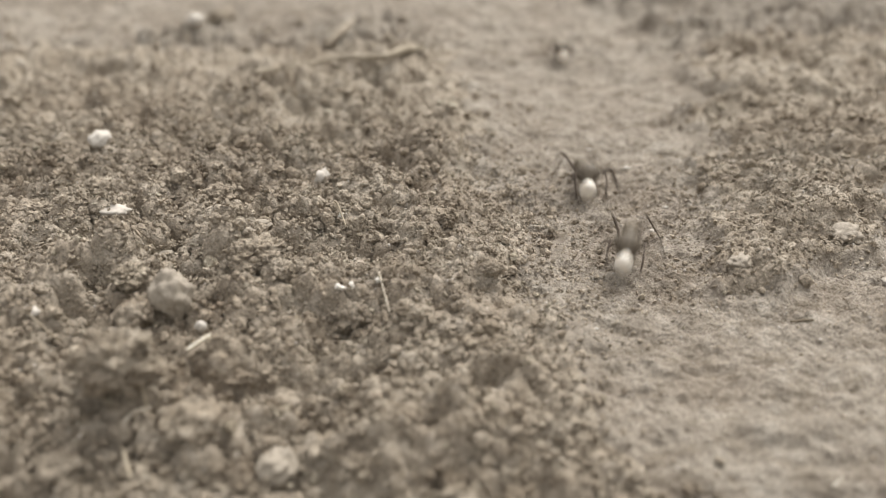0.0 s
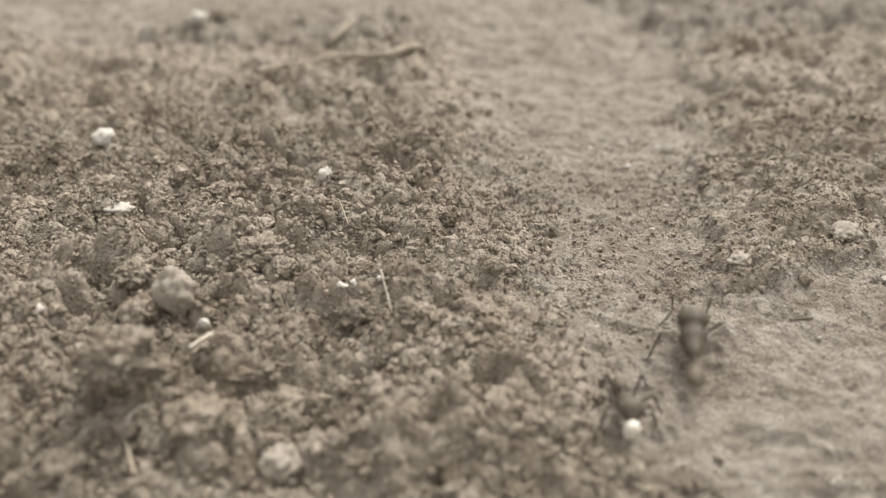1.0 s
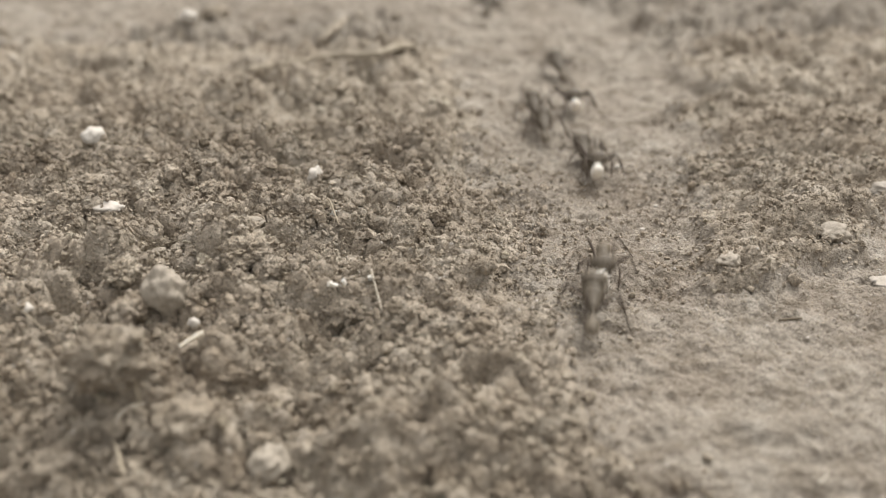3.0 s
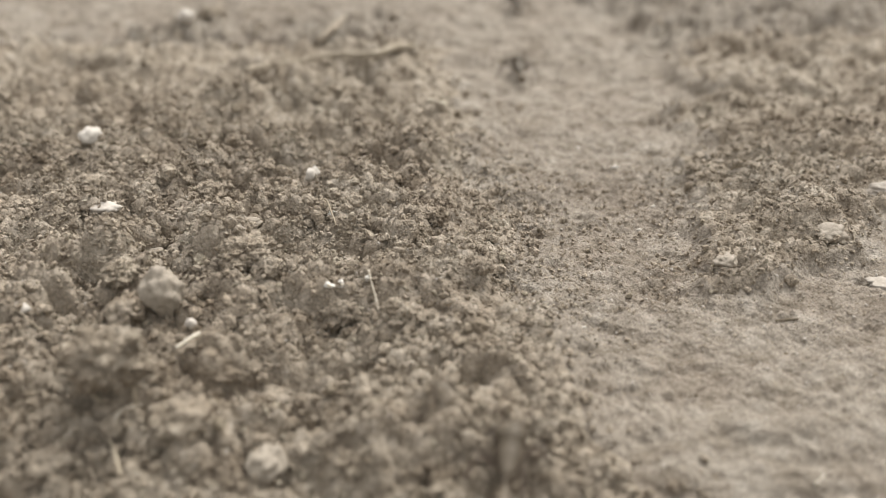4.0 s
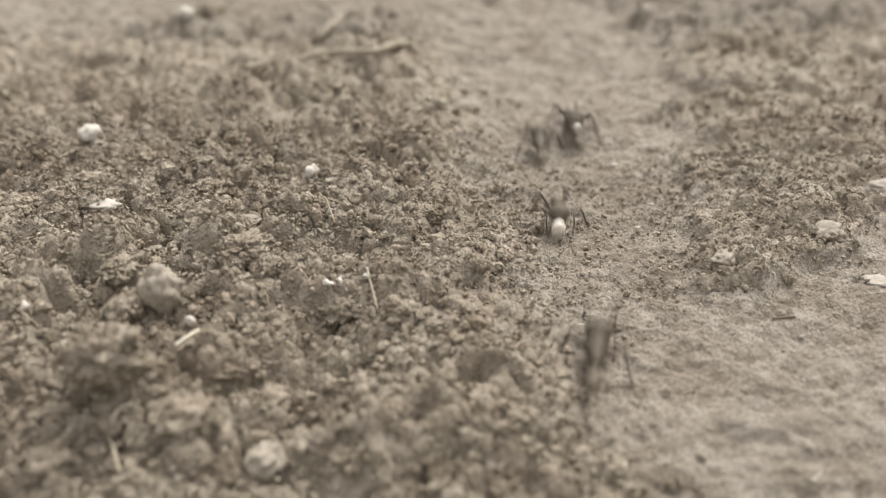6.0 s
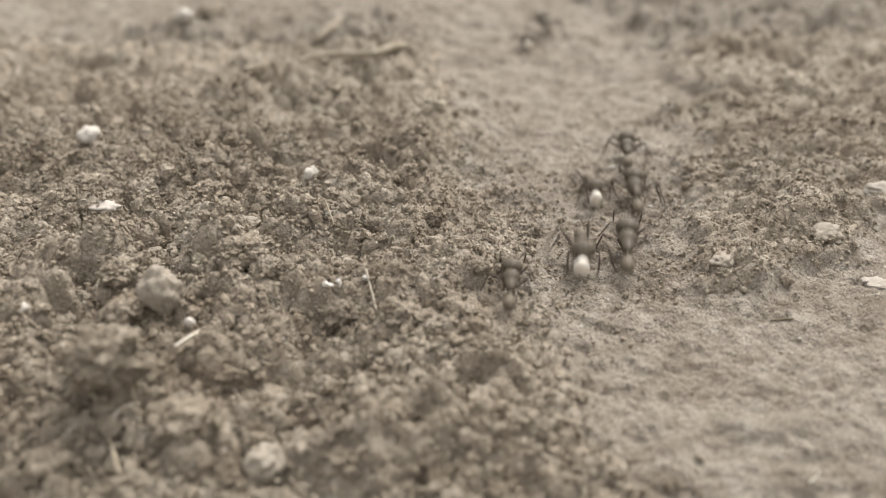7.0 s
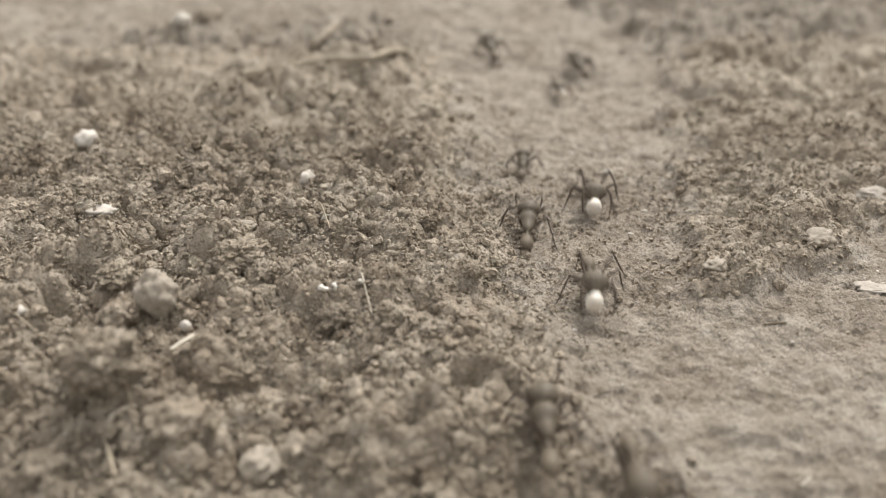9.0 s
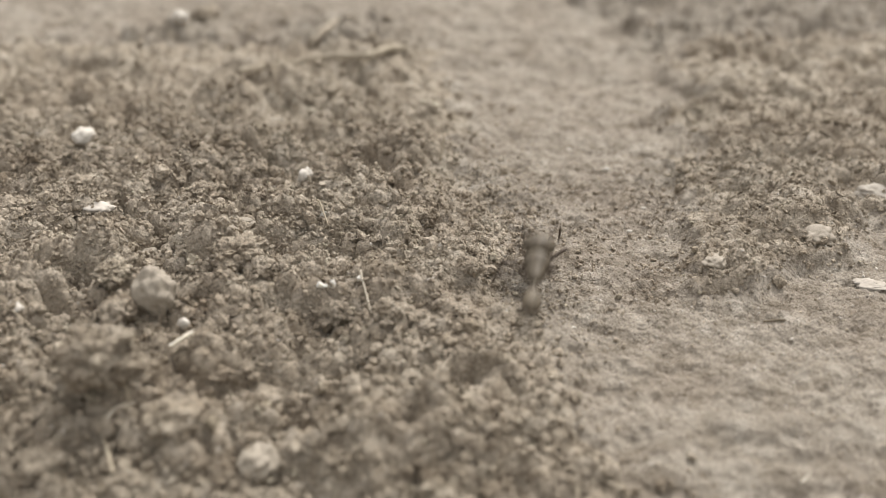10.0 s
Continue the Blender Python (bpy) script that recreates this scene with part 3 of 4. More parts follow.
for spot, size, turn in (((-11.7, 78.5), (1.3, 0.5, 0.9), 10), ((-10.5, 78.9), (0.7, 0.4, 1.5), -20), ((-7.9, 79.9), (0.9, 0.6, 0.8), 35), ((-13.3, 93.4), (1.0, 0.4, 1.6), 60)):
    put("plant_flake", clod_mesh("plant_flake", size, 50 + turn, 0.75, 0.35, papery, 3), *spot, turn,
        "torn white papery flake of plant skin", "plant flake", 0.1, (15, 20), "papery flakes")

# Straws, roots and sticks
put("straw", tube("straw", [(-1.0, -0.9, 0.4), (-0.3, -0.25, 0.6), (0.4, 0.4, 0.8), (1.0, 0.95, 0.9)], (0.16, 0.25, 0.24, 0.16), straw_dry), -23.3, 69.7, 0,
            "short pale piece of dry straw", "straw", -0.5)
strand("root", [(-7.7, 80.4), (-7.2, 78.6), (-6.3, 75.1)], (0.13, 0.085, 0.075), root_pale, "thin pale dry rootlet hanging from a clod", "root", (0.8, 1.1, 0.7))
strand("root", [(-41.0, 73.3), (-39.8, 73.1), (-37.1, 71.5)], (0.05, 0.07, 0.05), root_dry, "thin bent pale root fibre", "root", (1.2, 1.1, 0.9))
strand("root", [(-28.4, 60.8), (-27.7, 62.0), (-26.2, 63.6)], (0.15, 0.19, 0.14), root_pale, "arched dry root loop over the crumbs", "root", (0.9, 1.4, 0.7))
strand("root", [(-25.7, 55.6), (-27.3, 58.9), (-28.4, 60.9)], (0.15, 0.13, 0.10), root_dry, "forked pale root end", "root", (0.9, 1.2, 1))
strand("root", [(-26.9, 63.9), (-26.5, 63.3)], (0.16, 0.10), root_dry, "short broken pale stem", "root", (1.6, 0.9))
strand("root", [(-13.6, 93.5), (-13.2, 93.5), (-12.1, 91.3)], (0.10, 0.13, 0.08), root_dry, "curled pale plant shred", "root", (2.3, 1.9, 1))
strand("root", [(1.1, 115.5), (0.5, 113.3)], (0.14, 0.12), root_dry, "short dry stalk standing in the crumbs", "root", (2.7, 1))
strand("stick", [(33.3, 77.9), (34.5, 78.0), (35.3, 77.3)], (0.10, 0.16, 0.10), bark, "thin dark splinter on the smooth soil", "stick", (0.15, 0.3, 0.2))
strand("stick", [(30.8, 58.1), (31.9, 59)], (0.10, 0.06), straw_dry, "fine pale splinter on the smooth soil", "stick", (0.2, 0.5))
strand("twig", [(-32.3, 143.3), (-28.0, 156.0), (-19.8, 161.0), (-12.5, 155.8), (-8.7, 163.8), (-5.7, 170.0)], (0.25, 0.35, 0.45, 0.6, 0.85, 0.4), twig_wood, "half-buried pale brown twig across the soil", "twig", (1.0, 1.7, 2.1, 2.1, 1.2, 0.5))
strand("twig", [(-24.5, 170.4), (-21.6, 174.4), (-20.9, 190.8)], (0.5, 0.7, 0.45), clod_soil, "far branching twig beside the trail", "twig", (0.3, 1.2, 1.4))


# Middling clods strewn over the rough ground
kinds = [clod_mesh("soil_clod", (2.0, 1.8, 1.5), 20 + n, 0.45, 0.40, clod_soil, 3) for n in range(7)]
dice = np.random.RandomState(23)
u, v = spread(dice, 760, -66, 66, 50, 160, lambda u, v: rough_left(u, v) ** 1.5 * ramp(0.3 + 0.9 * grain(u, v, 14, 10)) * (0.35 + 1.0 * ramp((80 - v) / 14)))
for a, b in zip(u[:260], v[:260]):
    k = 0.5 + 0.8 * dice.rand() ** 2.0
    ob = new("soil_clod", kinds[dice.randint(7)])
    ob.matrix_basis = pose(a / 1000, b / 1000, rest(a, b, 0.35 * k) / 1000, dice.uniform(-25, 25), dice.uniform(-25, 25), dice.uniform(0, 360)) @ Matrix.Scale(k, 4)
    tagged(ob, "small rounded clod of dry brown soil", "soil clod", "clods on the rough soil")


# ---------------------------------------------------------------- ants
def part(name, me, parent, at=(0, 0, 0), turn=(0, 0, 0), label=""):
    ob = new(name, me)
    ob.parent = parent
    ob.matrix_basis = pose(*(c / 1000 for c in at), *turn)
    return tagged(ob, label)


def bead(name, size, material, profile=None, rings=14, sides=18):
    """A rounded body along y, size in mm; profile(s) gives its thickness at s from -1 (rear) to 1 (front)."""
    verts, faces = [], []
    for i in range(rings + 1):
        a = math.pi * i / rings
        s = -math.cos(a)
        r = math.sin(a) * (profile(s) if profile else 1)
        for j in range(sides):
            b = 2 * math.pi * j / sides
            verts.append((r * math.cos(b) * size[0] / 2000, s * size[1] / 2000, r * math.sin(b) * size[2] / 2000))
    for i in range(rings):
        for j in range(sides):
            faces.append((i * sides + j, i * sides + (j + 1) % sides, (i + 1) * sides + (j + 1) % sides, (i + 1) * sides + j))
    return shaped(name, verts, faces, material)


HIPS = {"front": (0.60, 1.05, 2.45), "middle": (0.65, 0.15, 2.15), "hind": (0.60, -0.85, 1.95)}
KNEES = {"front": (2.05, 1.5, 1.0), "middle": (2.75, -0.2, 1.0), "hind": (1.7, -2.2, 2.3)}
FEET = {"front": (3.2, 3.1, -2.4), "middle": (4.15, -0.6, -2.1), "hind": (2.7, -5.2, -1.9)}


def leg_mesh(which, side):
    (kx, ky, kz), (fx, fy, fz) = KNEES[which], FEET[which]
    pts = [(0, 0, 0), (0.35 * kx, 0.35 * ky, 0.25 * kz + 0.1), (0.86 * kx, 0.86 * ky, 0.93 * kz), (kx, ky, kz),
           (kx + 0.32 * (fx - kx), ky + 0.30 * (fy - ky), kz + 0.38 * (fz - kz)),
           (kx + 0.62 * (fx - kx), ky + 0.60 * (fy - ky), kz + 0.76 * (fz - kz)),
           (kx + 0.82 * (fx - kx), ky + 0.80 * (fy - ky), kz + 0.95 * (fz - kz)), (fx, fy, fz)]
    pts = [(side * a, b, c) for a, b, c in pts]
    return tube(f"{which}_leg", pts, (0.22, 0.19, 0.17, 0.13, 0.12, 0.09, 0.06, 0.04), leg_chitin, 7)


def build_ant():
    """A long-legged, big-headed worker, 10 mm long, facing +y, its feet on z = 0."""
    ant = new("ant")
    ant.empty_display_size = 0.002
    thorax = bead("thorax", (2.65, 4.6, 2.3), chitin, lambda s: 0.94 + 0.16 * math.cos(3.6 * (s - 0.42)) - 0.10 * math.exp(-((s + 0.18) / 0.12) ** 2), 20)
    part("thorax", thorax, ant, (0, 0, 2.55), (15, 0, 0))
    part("petiole", bead("petiole", (0.52, 1.9, 0.85), chitin, lambda s: 0.8 + 0.3 * math.cos(3 * s), 8, 10), ant, (0, -2.95, 1.85), (6, 0, 0))
    gaster = bead("gaster", (1.95, 2.9, 1.85), chitin_dull, lambda s: 1 - 0.045 * (math.sin(7.5 * s + 1.0) > 0.75) - 0.14 * s, 22, 20)
    part("gaster", gaster, ant, (0, -4.95, 1.65), (12, 0, 0), "dull grey-brown ringed gaster")
    head = part("head", bead("head", (3.0, 3.4, 2.3), chitin, lambda s: 1.0 - 0.18 * s + 0.10 * math.cos(3 * s + 0.6), 18), ant, (0, 2.85, 3.35), (-26, 0, 0))
    for side in (-1, 1):
        jaw = tube("mandible", [(side * 0.55, 1.15, -0.25), (side * 0.85, 1.75, -0.35), (side * 0.45, 2.25, -0.4), (side * 0.08, 2.35, -0.4)],
                   (0.26, 0.22, 0.15, 0.05), chitin, 6)
        part("mandible", jaw, head)
        feeler = tube("antenna", [(side * 0.5, 0.95, 0.35), (side * 1.35, 1.5, 1.55), (side * 1.85, 1.7, 2.1), (side * 1.95, 2.9, 1.5), (side * 1.8, 4.0, 0.6)],
                      (0.10, 0.09, 0.10, 0.11, 0.12), leg_chitin, 6)
        part("antenna", feeler, head)
        eye_mesh = bead("eye", (0.35, 0.5, 0.5), chitin, None, 8, 8)
        part("eye", eye_mesh, head, (side * 1.42, 0.3, 0.4))
        for which in ("front", "middle", "hind"):
            hip = HIPS[which]
            part(f"{which}_leg", leg_mesh(which, side), ant, (side * hip[0], hip[1], hip[2]))
    return ant


ant = build_ant()
tagged(ant, "dark brown long-legged ant walking up the trail", "ant", "ants on the trail")
carrier = copy_thing(ant, Matrix())
tagged(carrier, "dark brown ant carrying a white larva in its jaws", "ant", "ants on the trail")
grub = bead("larva", (2.0, 3.3, 2.0), brood, lambda s: 1 - 0.05 * math.sin(14 * s) + 0.12 * s, 22, 16)
part("larva", grub, carrier, (0.15, 4.6, 1.9), (58, 0, 8), "plump white larva held in the jaws")

outward, inward = [ant], [carrier]
while len(outward) < 26:
    outward.append(copy_thing(ant, Matrix()))
while len(inward) < 20:
    inward.append(copy_thing(carrier, Matrix()))

# ---------------------------------------------------------------- what moves: the ants and their legs
NEAR_PACE, FAR_PACE = 0.11, 0.20


def heading(a, b, fallback):
    d = Vector((b[1] - a[1], b[2] - a[2]))
    speed = d.length / max(b[0] - a[0], 0.01) / 1000
    k = min(1.0, max(0.0, (speed - 0.02) / 0.05))
    d = (d.normalized() if d.length > 0 else Vector(fallback)) * k + Vector(fallback) * (1.15 - k)
    return d.normalized()


LANE_V = (50, 65, 75, 85, 95, 110, 130, 150, 170, 195)
LANE_IN = (13.2, 14.0, 14.4, 15.5, 17.8, 19.8, 21.0, 19.8, 16.8, 12.5)
LANE_OUT = (7.5, 10.6, 12.6, 13.8, 14.4, 14.8, 15.3, 14.6, 12.2, 9.5)


def along_trail(t, u, v, step, pace, forth):
    """Rows by which an ant goes on along its lane of the trail, until it is far off, and to the start or the end of the time."""
    lane = LANE_OUT if forth else LANE_IN
    aside = u - np.interp(v, LANE_V, lane)
    out = []
    while 40 < v < 215 and 0.05 < t + step < 9.95:
        t, v, aside = round(t + step, 2), v + 100 * pace, 0.8 * aside
        out.append((t, float(np.interp(v, LANE_V, lane)) + aside, v))
    end = 0.0 if step < 0 else 10.0
    if abs(end - t) > 0.04:
        out.append((end, u if not out else out[-1][1], v + 1000 * pace * abs(end - t)))
    return out


def march(one, forth, size, spots, facing={}, turns_back=False):
    """Size an ant, and walk it through spots (seconds, u, v in mm), and at an even pace before and after them.
    facing: where it looks another way than it goes, degrees to the right of straight ahead, by seconds. turns_back: it leaves the way it came."""
    one.scale = (size, size, size)
    way = (0, 1) if forth else (0, -1)
    (t0, u0, v0), (t1, u1, v1) = spots[0], spots[-1]
    came, went = (-NEAR_PACE, -NEAR_PACE if turns_back else FAR_PACE) if forth else (FAR_PACE, -NEAR_PACE)
    whole = along_trail(t0, u0, v0, -0.1, came, forth)[::-1] + list(spots) + along_trail(t1, u1, v1, 0.1, went, forth)
    rows = []
    for i, (t, a, b) in enumerate(whole):
        d = heading(whole[max(i - 1, 0)], whole[min(i + 1, len(whole) - 1)], way)
        if t in facing:
            d = Vector((math.sin(radians(facing[t])), math.cos(radians(facing[t]))))
        rows.append((t, pose(a / 1000, b / 1000, footing(a, b) / 1000, 1.5 * math.sin(9 * t), 2.0 * math.sin(13 * t), math.degrees(math.atan2(-d.x, d.y)))))
    walk(one, rows)
    seen = [t for t, a, b in whole if 45 < b < 200]
    start, end = max(0.0, min(seen) - 0.1), min(10.0, max(seen) + 0.1)
    beats = [n / FPS for n in range(round(start * FPS), round(end * FPS) + 1)]
    beats = ([0.0] if beats[0] > 0.01 else []) + beats + ([10.0] if beats[-1] < 9.99 else [])
    shift = 0.9 * math.sin(37 * t0 + u0)
    times, going_u, going_v = zip(*whole)
    for leg in [o for o in one.children if "_leg" in o.name]:
        which = leg.name.split("_")[0]
        at = leg.matrix_basis.translation.copy()
        side = 1 if at.x > 0 else -1
        tripod = 0 if (side > 0) == (which == "middle") else math.pi
        rows = []
        for t in beats:
            # the legs on the ground swing back as the body goes forward, so that the feet stay where they stand
            step = math.hypot(np.interp(t + 0.05, times, going_u) - np.interp(t - 0.05, times, going_u), np.interp(t + 0.05, times, going_v) - np.interp(t - 0.05, times, going_v)) / 3
            a = 2 * math.pi * 8 * t + shift + tripod
            swing = min(36, 6 + 8 * step) * math.sin(a)
            lift = 13 * max(0.0, math.cos(a))
            rows.append((t, Matrix.Translation(at) @ pose(0, 0, 0, 0, -side * lift, side * swing)))
        walk(leg, rows)


def motions():
    outs, ins = iter(outward), iter(inward)
    march(next(ins), False, 0.95, [(0, 18.9, 89.4), (0.1, 14.8, 75.1), (0.2, 12.8, 63.7), (0.3, 13.3, 58.0)])
    march(next(ins), False, 0.98, [(0, 16.8, 109.4), (0.1, 16.5, 96.5), (0.2, 14.7, 84.6), (0.3, 13.2, 73.9), (0.4, 11.8, 63.5)])
    march(next(ins), False, 0.72, [(0, 20.2, 170.9), (0.1, 20.8, 152.5), (0.2, 20.5, 134.5), (0.3, 20.3, 125.4), (0.4, 19.5, 117.2), (0.5, 17.1, 102.9), (0.6, 15.3, 90.1), (0.7, 14.5, 83.6), (0.8, 13.8, 74.1), (0.9, 14.6, 66.3), (1, 14.7, 64.2), (1.1, 14.2, 62.6), (1.2, 13.1, 56.7)])
    march(next(outs), True, 0.92, [(0.8, 21.0, 57.5), (0.9, 20.7, 64.6), (1, 22.0, 71.7), (1.1, 23.7, 79.7), (1.2, 24.3, 91.6), (1.3, 23.9, 107.5), (1.4, 26.9, 121.9), (1.5, 26.5, 129.8), (1.6, 26.4, 146.0), (1.7, 25.8, 164.4)])
    march(next(ins), False, 0.84, [(1.3, 12.3, 197.7), (1.4, 13.1, 191.8), (1.5, 12.5, 187.9), (1.6, 14.0, 182.8), (1.7, 16.7, 162.0), (1.8, 19.7, 146.4), (1.9, 21.8, 130.1), (2, 21.4, 109.8), (2.1, 20.3, 100.7), (2.2, 20.7, 97.6), (2.3, 18.2, 95.0), (2.4, 15.2, 92.0), (2.5, 13.7, 90.0), (2.6, 13.2, 88.1), (2.7, 13.0, 84.9)])
    march(next(ins), False, 0.84, [(1.7, 15.4, 194.1), (1.8, 16.4, 187.4), (1.9, 17.3, 177.5), (2, 19.4, 156.3), (2.1, 20.9, 138.2), (2.2, 21.7, 128.1), (2.3, 21.7, 117.2), (2.4, 21.4, 105.8), (2.5, 21.4, 100.4), (2.6, 20.4, 93.6), (2.7, 20.2, 84.9)], {2.2: 165, 2.3: 155, 2.4: 160, 2.5: 160, 2.6: 170})
    march(next(ins), False, 0.84, [(2, 10.7, 192.6), (2.1, 11.1, 187.5), (2.2, 12.3, 177.7), (2.3, 14.7, 167.5), (2.4, 18.4, 153.4), (2.5, 20.3, 138.7), (2.6, 21.4, 128.3), (2.7, 22.4, 118.4)])
    march(next(ins), False, 0.84, [(2.4, 15.5, 182.3), (2.5, 16.8, 165.0), (2.6, 18.8, 157.2), (2.7, 20.1, 147.4)])
    march(next(ins), False, 0.84, [(2.5, 12.3, 188.7), (2.6, 14.1, 182.1), (2.7, 15.6, 174.2)])
    march(next(outs), True, 0.81, [(1.6, 9.4, 60.7), (1.7, 11.4, 70.9), (1.8, 12.6, 78.7), (1.9, 13.3, 89.3), (2, 14.7, 104.6), (2.1, 14.3, 111.7), (2.2, 14.2, 119.0), (2.3, 15.2, 130.9), (2.4, 15.2, 146.1), (2.5, 14.3, 160.2), (2.6, 11.1, 169.3), (2.7, 7.9, 175.8)])
    march(next(outs), True, 0.81, [(1.8, 7.2, 55.7), (1.9, 9.0, 63.2), (2, 11.3, 76.3), (2.1, 13.8, 85.1), (2.2, 14.1, 91.0), (2.3, 13.6, 100.4), (2.4, 12.6, 112.0), (2.5, 13.9, 122.9), (2.6, 15.0, 131.6), (2.7, 13.3, 146.2)])
    march(next(outs), True, 0.89, [(1.9, 25.9, 58.0), (2, 23.5, 71.5), (2.1, 22.4, 78.5), (2.2, 22.2, 83.7), (2.3, 22.0, 87.8), (2.4, 22.6, 90.6), (2.5, 25.4, 90.4), (2.6, 26.2, 93.4), (2.7, 26.7, 99.2)])
    march(next(outs), True, 0.81, [(2, 9.6, 56.4), (2.1, 10.3, 60.1), (2.2, 12.2, 66.4), (2.3, 13.4, 75.2), (2.4, 13.4, 81.5), (2.5, 12.8, 81.2), (2.6, 12.6, 80.1), (2.7, 9.8, 77.0)])
    march(next(outs), True, 0.81, [(2.2, 8.3, 55.3), (2.3, 10.0, 62.0), (2.4, 11.6, 70.3), (2.5, 11.9, 73.1), (2.6, 11.4, 72.2), (2.7, 9.8, 69.6)])
    march(next(outs), True, 0.81, [(2.7, 16.7, 58.4)])
    march(next(ins), False, 0.84, [(3.8, 13.2, 75.7), (3.9, 12.3, 60.8)])
    march(next(ins), False, 0.84, [(3.8, 13.4, 57.6)])
    march(next(outs), True, 0.81, [(3.8, 13.7, 129.8), (3.9, 13.0, 145.6), (4, 13.0, 156.8), (4.1, 11.8, 164.2), (4.2, 11.5, 178.5), (4.3, 10.8, 187.5), (4.4, 10.6, 194.7)])
    march(next(outs), True, 0.81, [(3.8, 21.1, 165.9), (3.9, 18.7, 187.7)])
    march(next(outs), True, 0.85, [(4, 5.0, 56.8), (4.1, 6.9, 60.4), (4.2, 7.9, 67.8), (4.3, 8.2, 81.2), (4.4, 9.2, 92.9), (4.5, 10.6, 101.3), (4.6, 10.9, 112.3), (4.7, 11.5, 129.4), (4.8, 13.1, 145.9), (4.9, 13.7, 157.5), (5, 12.8, 173.7), (5.1, 11.0, 185.9), (5.2, 7.6, 191.2)])
    march(next(outs), True, 0.82, [(4.2, 9.0, 57.3), (4.3, 11.7, 68.2), (4.4, 13.6, 79.4), (4.5, 13.6, 89.1), (4.6, 13.9, 99.6), (4.7, 15.3, 115.2), (4.8, 15.7, 130.0), (4.9, 16.7, 139.2), (5, 18.7, 155.9), (5.1, 19.1, 177.4), (5.2, 16.9, 187.5)])
    march(next(outs), True, 0.56, [(4.4, 8.5, 57.9), (4.5, 9.4, 63.5), (4.6, 9.5, 69.9), (4.7, 11.8, 79.3), (4.8, 14.1, 88.7), (4.9, 14.9, 96.2), (5, 16.1, 104.2), (5.1, 17.0, 112.0), (5.2, 17.8, 119.6), (5.3, 18.2, 129.5), (5.4, 20.4, 140.9), (5.5, 22.5, 154.8), (5.6, 23.0, 162.9)])
    march(next(ins), False, 0.8, [(5.3, 15.0, 186.9), (5.4, 15.4, 179.1), (5.5, 14.3, 157.7), (5.6, 13.2, 145.0), (5.7, 12.3, 130.4)])
    march(next(ins), False, 0.8, [(5.5, 14.3, 185.2), (5.6, 15.6, 180.6), (5.7, 15.1, 163.3)])
    march(next(outs), True, 0.81, [(5.6, 7.3, 55.9), (5.7, 6.8, 60.7)])
    march(next(outs), True, 0.81, [(5.6, 17.9, 57.7), (5.7, 18.6, 66.0)])
    march(next(outs), True, 0.81, [(6.8, 28.9, 157.9), (6.9, 26.1, 168.7)])
    march(next(ins), False, 0.72, [(6.8, 18.3, 125.9), (6.9, 18.2, 118.0), (7, 19.3, 107.1), (7.1, 18.6, 101.0), (7.2, 16.6, 93.8), (7.3, 14.9, 84.2), (7.4, 14.5, 73.9), (7.5, 15.1, 66.4), (7.6, 17.0, 61.9)])
    march(next(ins), False, 0.84, [(6.8, 17.0, 109.2), (6.9, 17.1, 100.5), (7, 15.4, 88.5), (7.1, 14.3, 79.2), (7.2, 14.1, 70.5), (7.3, 13.9, 58.4)])
    march(next(outs), True, 0.75, [(6.8, 22.2, 108.7), (6.9, 23.4, 112.2), (7, 25.9, 119.4), (7.1, 25.5, 125.7), (7.2, 25.7, 136.7), (7.3, 26.2, 151.2), (7.4, 23.7, 163.7)])
    march(next(outs), True, 0.81, [(6.8, 23.6, 83.1), (6.9, 24.3, 93.1), (7, 24.4, 105.3), (7.1, 26.5, 114.9), (7.2, 28.7, 125.3), (7.3, 29.4, 134.4), (7.4, 27.9, 143.6), (7.5, 28.4, 161.5)])
    march(next(outs), True, 0.81, [(6.8, 18.3, 72.4), (6.9, 19.4, 80.6), (7, 20.6, 89.7), (7.1, 22.6, 98.1), (7.2, 24.7, 107.6), (7.3, 27.8, 120.2), (7.4, 27.6, 131.6), (7.5, 27.4, 140.1), (7.6, 29.1, 149.4), (7.7, 29.2, 165.7)])
    march(next(outs), True, 0.68, [(6.8, 5.6, 70.1), (6.9, 6.5, 75.6), (7, 7.0, 80.2), (7.1, 8.5, 85.5), (7.2, 9.9, 92.3), (7.3, 10.2, 101.3), (7.4, 10.5, 111.5), (7.5, 11.3, 121.4), (7.6, 11.6, 129.1), (7.7, 11.9, 145.2)])
    march(next(ins), False, 0.84, [(6.8, 9.2, 58.4)])
    march(next(ins), False, 0.64, [(7, 16.4, 179.0), (7.1, 17.1, 172.7), (7.2, 17.6, 166.0), (7.3, 19.5, 152.9), (7.4, 20.5, 134.9), (7.5, 20.4, 122.9), (7.6, 20.6, 113.9), (7.7, 19.5, 100.3), (7.8, 17.7, 91.5), (7.9, 15.3, 83.0), (8, 14.2, 76.9), (8.1, 15.3, 71.1), (8.2, 14.4, 66.9), (8.3, 14.6, 62.7), (8.4, 14.4, 56.7)])
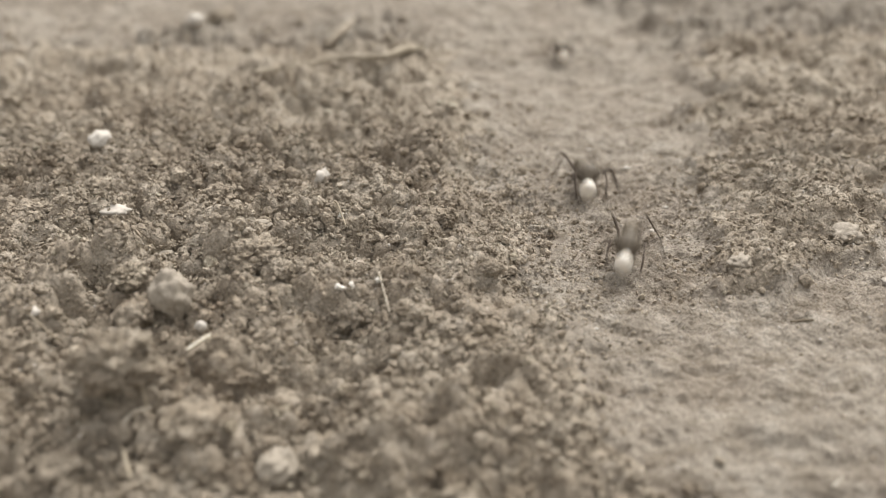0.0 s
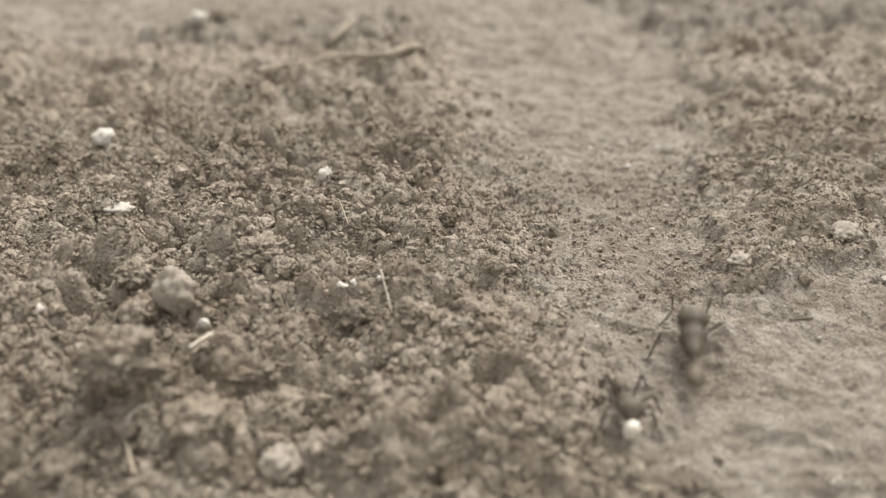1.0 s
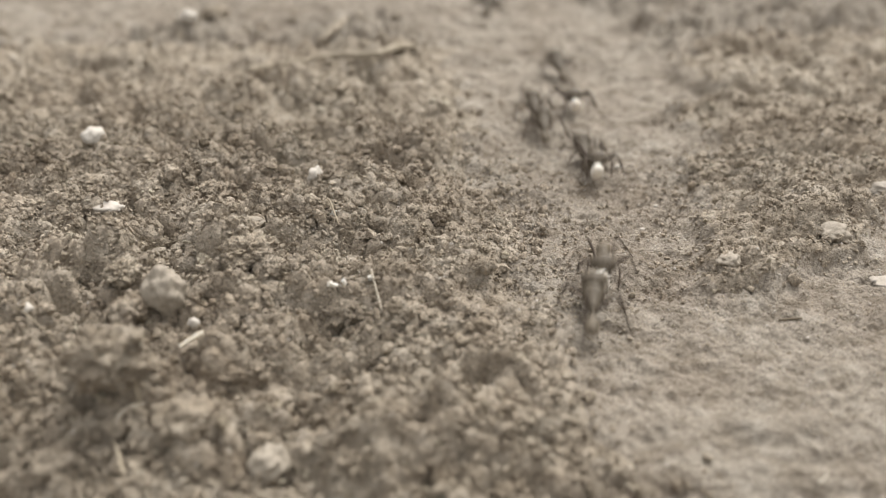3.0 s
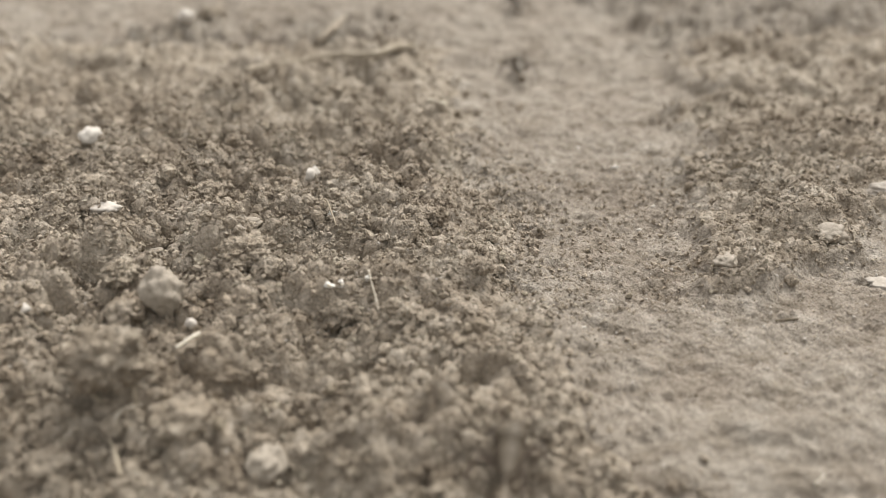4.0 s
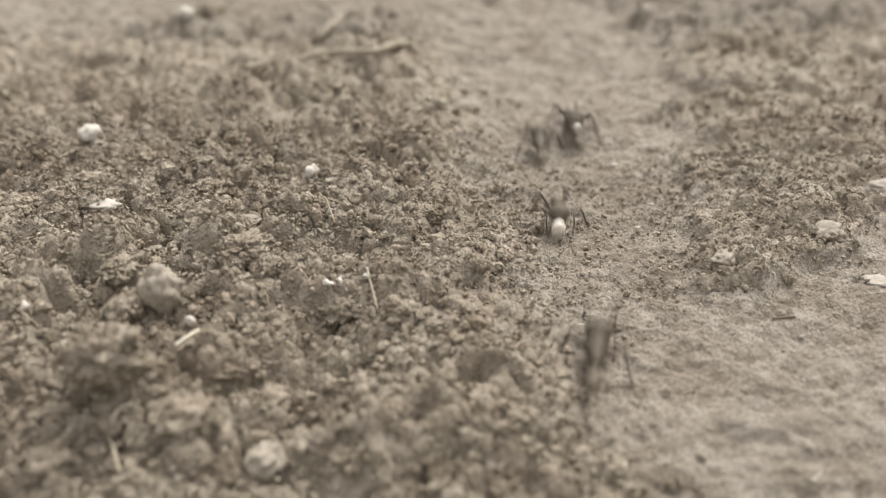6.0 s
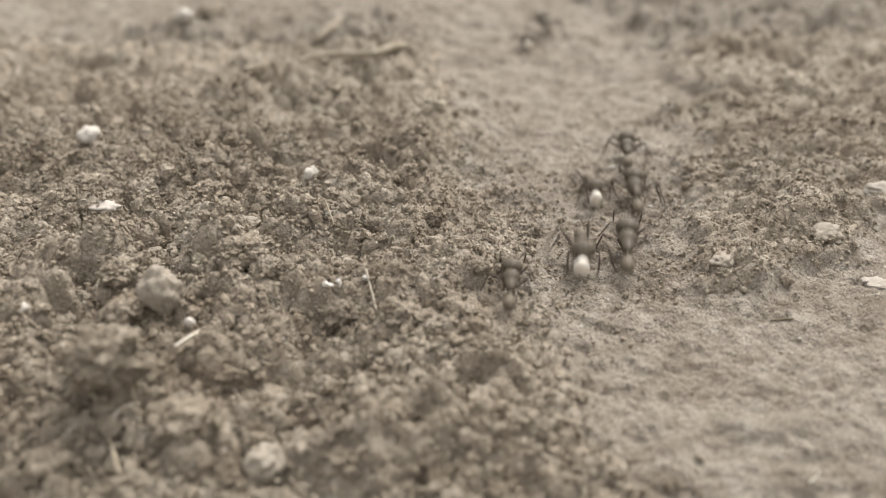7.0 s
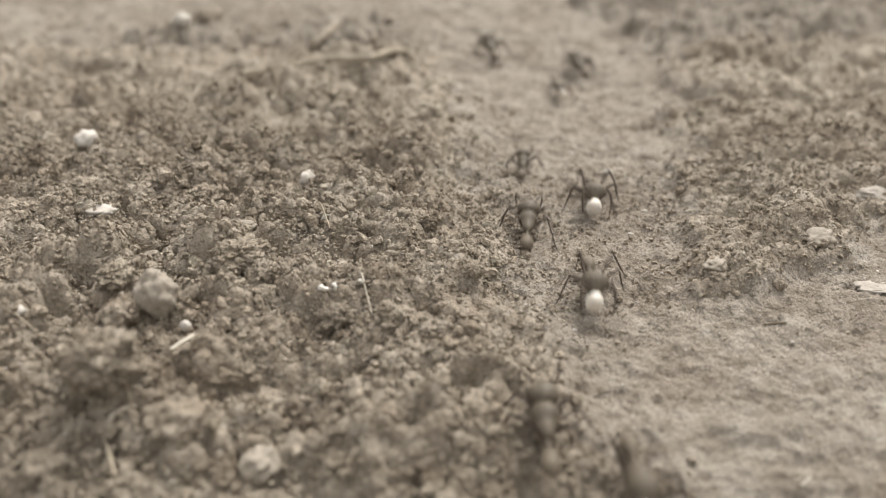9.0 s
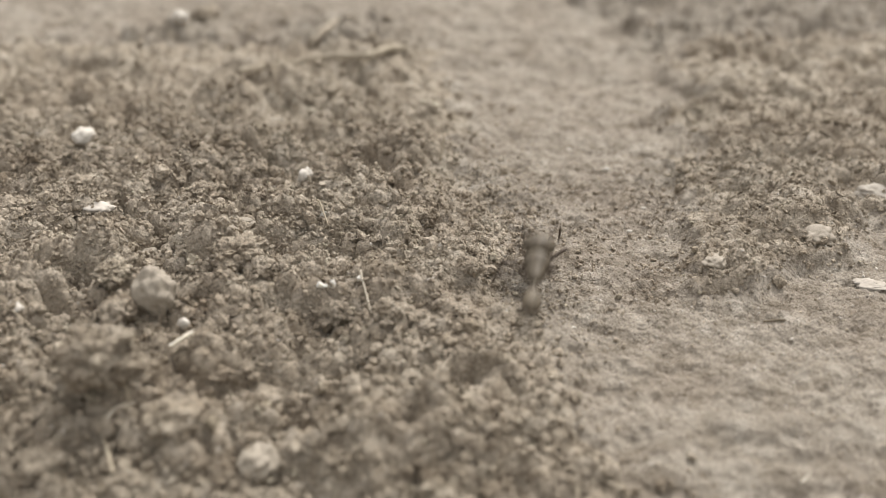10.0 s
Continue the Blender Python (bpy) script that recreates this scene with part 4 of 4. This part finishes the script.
    march(next(ins), False, 0.92, [(7.3, 12.6, 195.0), (7.4, 16.6, 189.7), (7.5, 19.9, 184.9), (7.6, 21.4, 183.0), (7.7, 21.3, 174.4), (7.8, 21.1, 163.6), (7.9, 21.5, 153.8), (8, 21.6, 143.2), (8.1, 20.7, 126.8), (8.2, 19.0, 115.9), (8.3, 17.3, 107.5), (8.4, 16.4, 98.1), (8.5, 16.6, 86.4), (8.6, 15.2, 78.6), (8.7, 15.5, 73.8), (8.8, 16.2, 67.1), (8.9, 16.4, 61.9), (9, 16.4, 56.5)])
    march(next(outs), True, 0.81, [(7.4, 19.5, 56.9), (7.5, 21.7, 63.4), (7.6, 21.7, 69.2), (7.7, 20.6, 77.3), (7.8, 21.6, 85.4), (7.9, 23.4, 91.1), (8, 25.0, 99.2), (8.1, 24.8, 110.3), (8.2, 25.5, 119.7), (8.3, 26.1, 129.1), (8.4, 26.1, 137.6), (8.5, 27.9, 151.1)])
    march(next(outs), True, 0.81, [(7.9, 23.0, 55.6), (8, 22.4, 60.0), (8.1, 20.2, 68.0), (8.2, 21.3, 75.4), (8.3, 22.4, 82.3), (8.4, 22.7, 92.8), (8.5, 24.7, 107.5), (8.6, 25.9, 117.6), (8.7, 26.4, 126.1), (8.8, 27.2, 137.5), (8.9, 27.2, 151.3), (9, 25.7, 163.0)])
    march(next(outs), True, 0.89, [(8, 7.5, 57.6), (8.1, 9.3, 65.8), (8.2, 9.8, 73.9), (8.3, 9.8, 82.4), (8.4, 10.3, 93.8), (8.5, 9.3, 107.6), (8.6, 10.0, 120.6), (8.7, 11.5, 130.2), (8.8, 12.1, 146.7), (8.9, 11.4, 163.8), (9, 10.1, 175.5), (9.1, 8.8, 185.1), (9.2, 8.7, 194.3)])
    march(next(ins), False, 0.88, [(8.2, 18.2, 174.7), (8.3, 18.7, 164.9), (8.4, 19.7, 148.9), (8.5, 20.0, 129.9), (8.6, 18.7, 120.3), (8.7, 16.4, 110.3), (8.8, 15.8, 101.2), (8.9, 16.7, 91.4), (9, 16.2, 82.5), (9.1, 15.7, 75.1), (9.2, 14.9, 67.7), (9.3, 14.1, 58.0)])
    march(next(ins), False, 0.9, [(8.5, 20.6, 154.6), (8.6, 21.3, 139.1), (8.7, 21.2, 129.8), (8.8, 20.9, 122.8), (8.9, 19.9, 112.7), (9, 19.7, 106.2), (9.1, 19.0, 98.0), (9.2, 17.1, 90.4), (9.3, 14.8, 80.5), (9.4, 14.6, 72.9), (9.5, 16.3, 67.6), (9.6, 20.3, 58.9)])
    march(next(outs), True, 0.62, [(8.3, 7.9, 56.7), (8.4, 9.5, 65.3), (8.5, 11.1, 77.0), (8.6, 10.9, 82.4), (8.7, 10.5, 88.6), (8.8, 12.2, 97.6), (8.9, 11.0, 105.6), (9, 11.7, 115.8), (9.1, 14.3, 128.3), (9.2, 16.7, 139.9), (9.3, 16.4, 153.3), (9.4, 15.6, 163.1)])
    march(next(outs), True, 0.81, [(8.5, 9.8, 59.2), (8.6, 10.5, 64.1), (8.7, 10.9, 69.8), (8.8, 9.9, 77.5), (8.9, 9.7, 88.0), (9, 10.6, 95.4), (9.1, 12.0, 106.0), (9.2, 13.2, 119.4), (9.3, 14.5, 135.1), (9.4, 14.2, 148.3), (9.5, 13.3, 161.1), (9.6, 12.2, 180.8), (9.7, 11.8, 188.7), (9.8, 11.2, 200.7)])
    march(next(outs), True, 0.92, [(8.9, 10.0, 58.0), (9, 9.3, 61.1), (9.1, 10.0, 65.6), (9.2, 10.1, 70.0), (9.3, 11.4, 71.1), (9.4, 12.9, 69.0), (9.5, 13.5, 65.7), (9.6, 10.0, 56.8)], {9.3: 50, 9.4: 75, 9.5: 130, 9.6: 180, 9.7: 180, 9.8: 180, 9.9: 180, 10.0: 180}, True)
    march(next(ins), False, 0.58, [(9.1, 22.4, 131.4), (9.2, 24.2, 120.5), (9.3, 23.5, 108.9), (9.4, 22.3, 101.7), (9.5, 20.5, 91.8), (9.6, 16.8, 79.4), (9.7, 16.0, 71.2), (9.8, 17.0, 64.8), (9.9, 17.7, 57.5)])
    march(next(outs), True, 1.05, [(9.7, 8.2, 57.9), (9.8, 7.4, 62.5), (9.9, 8.0, 70.4), (10, 10.5, 82.4)])


motions()
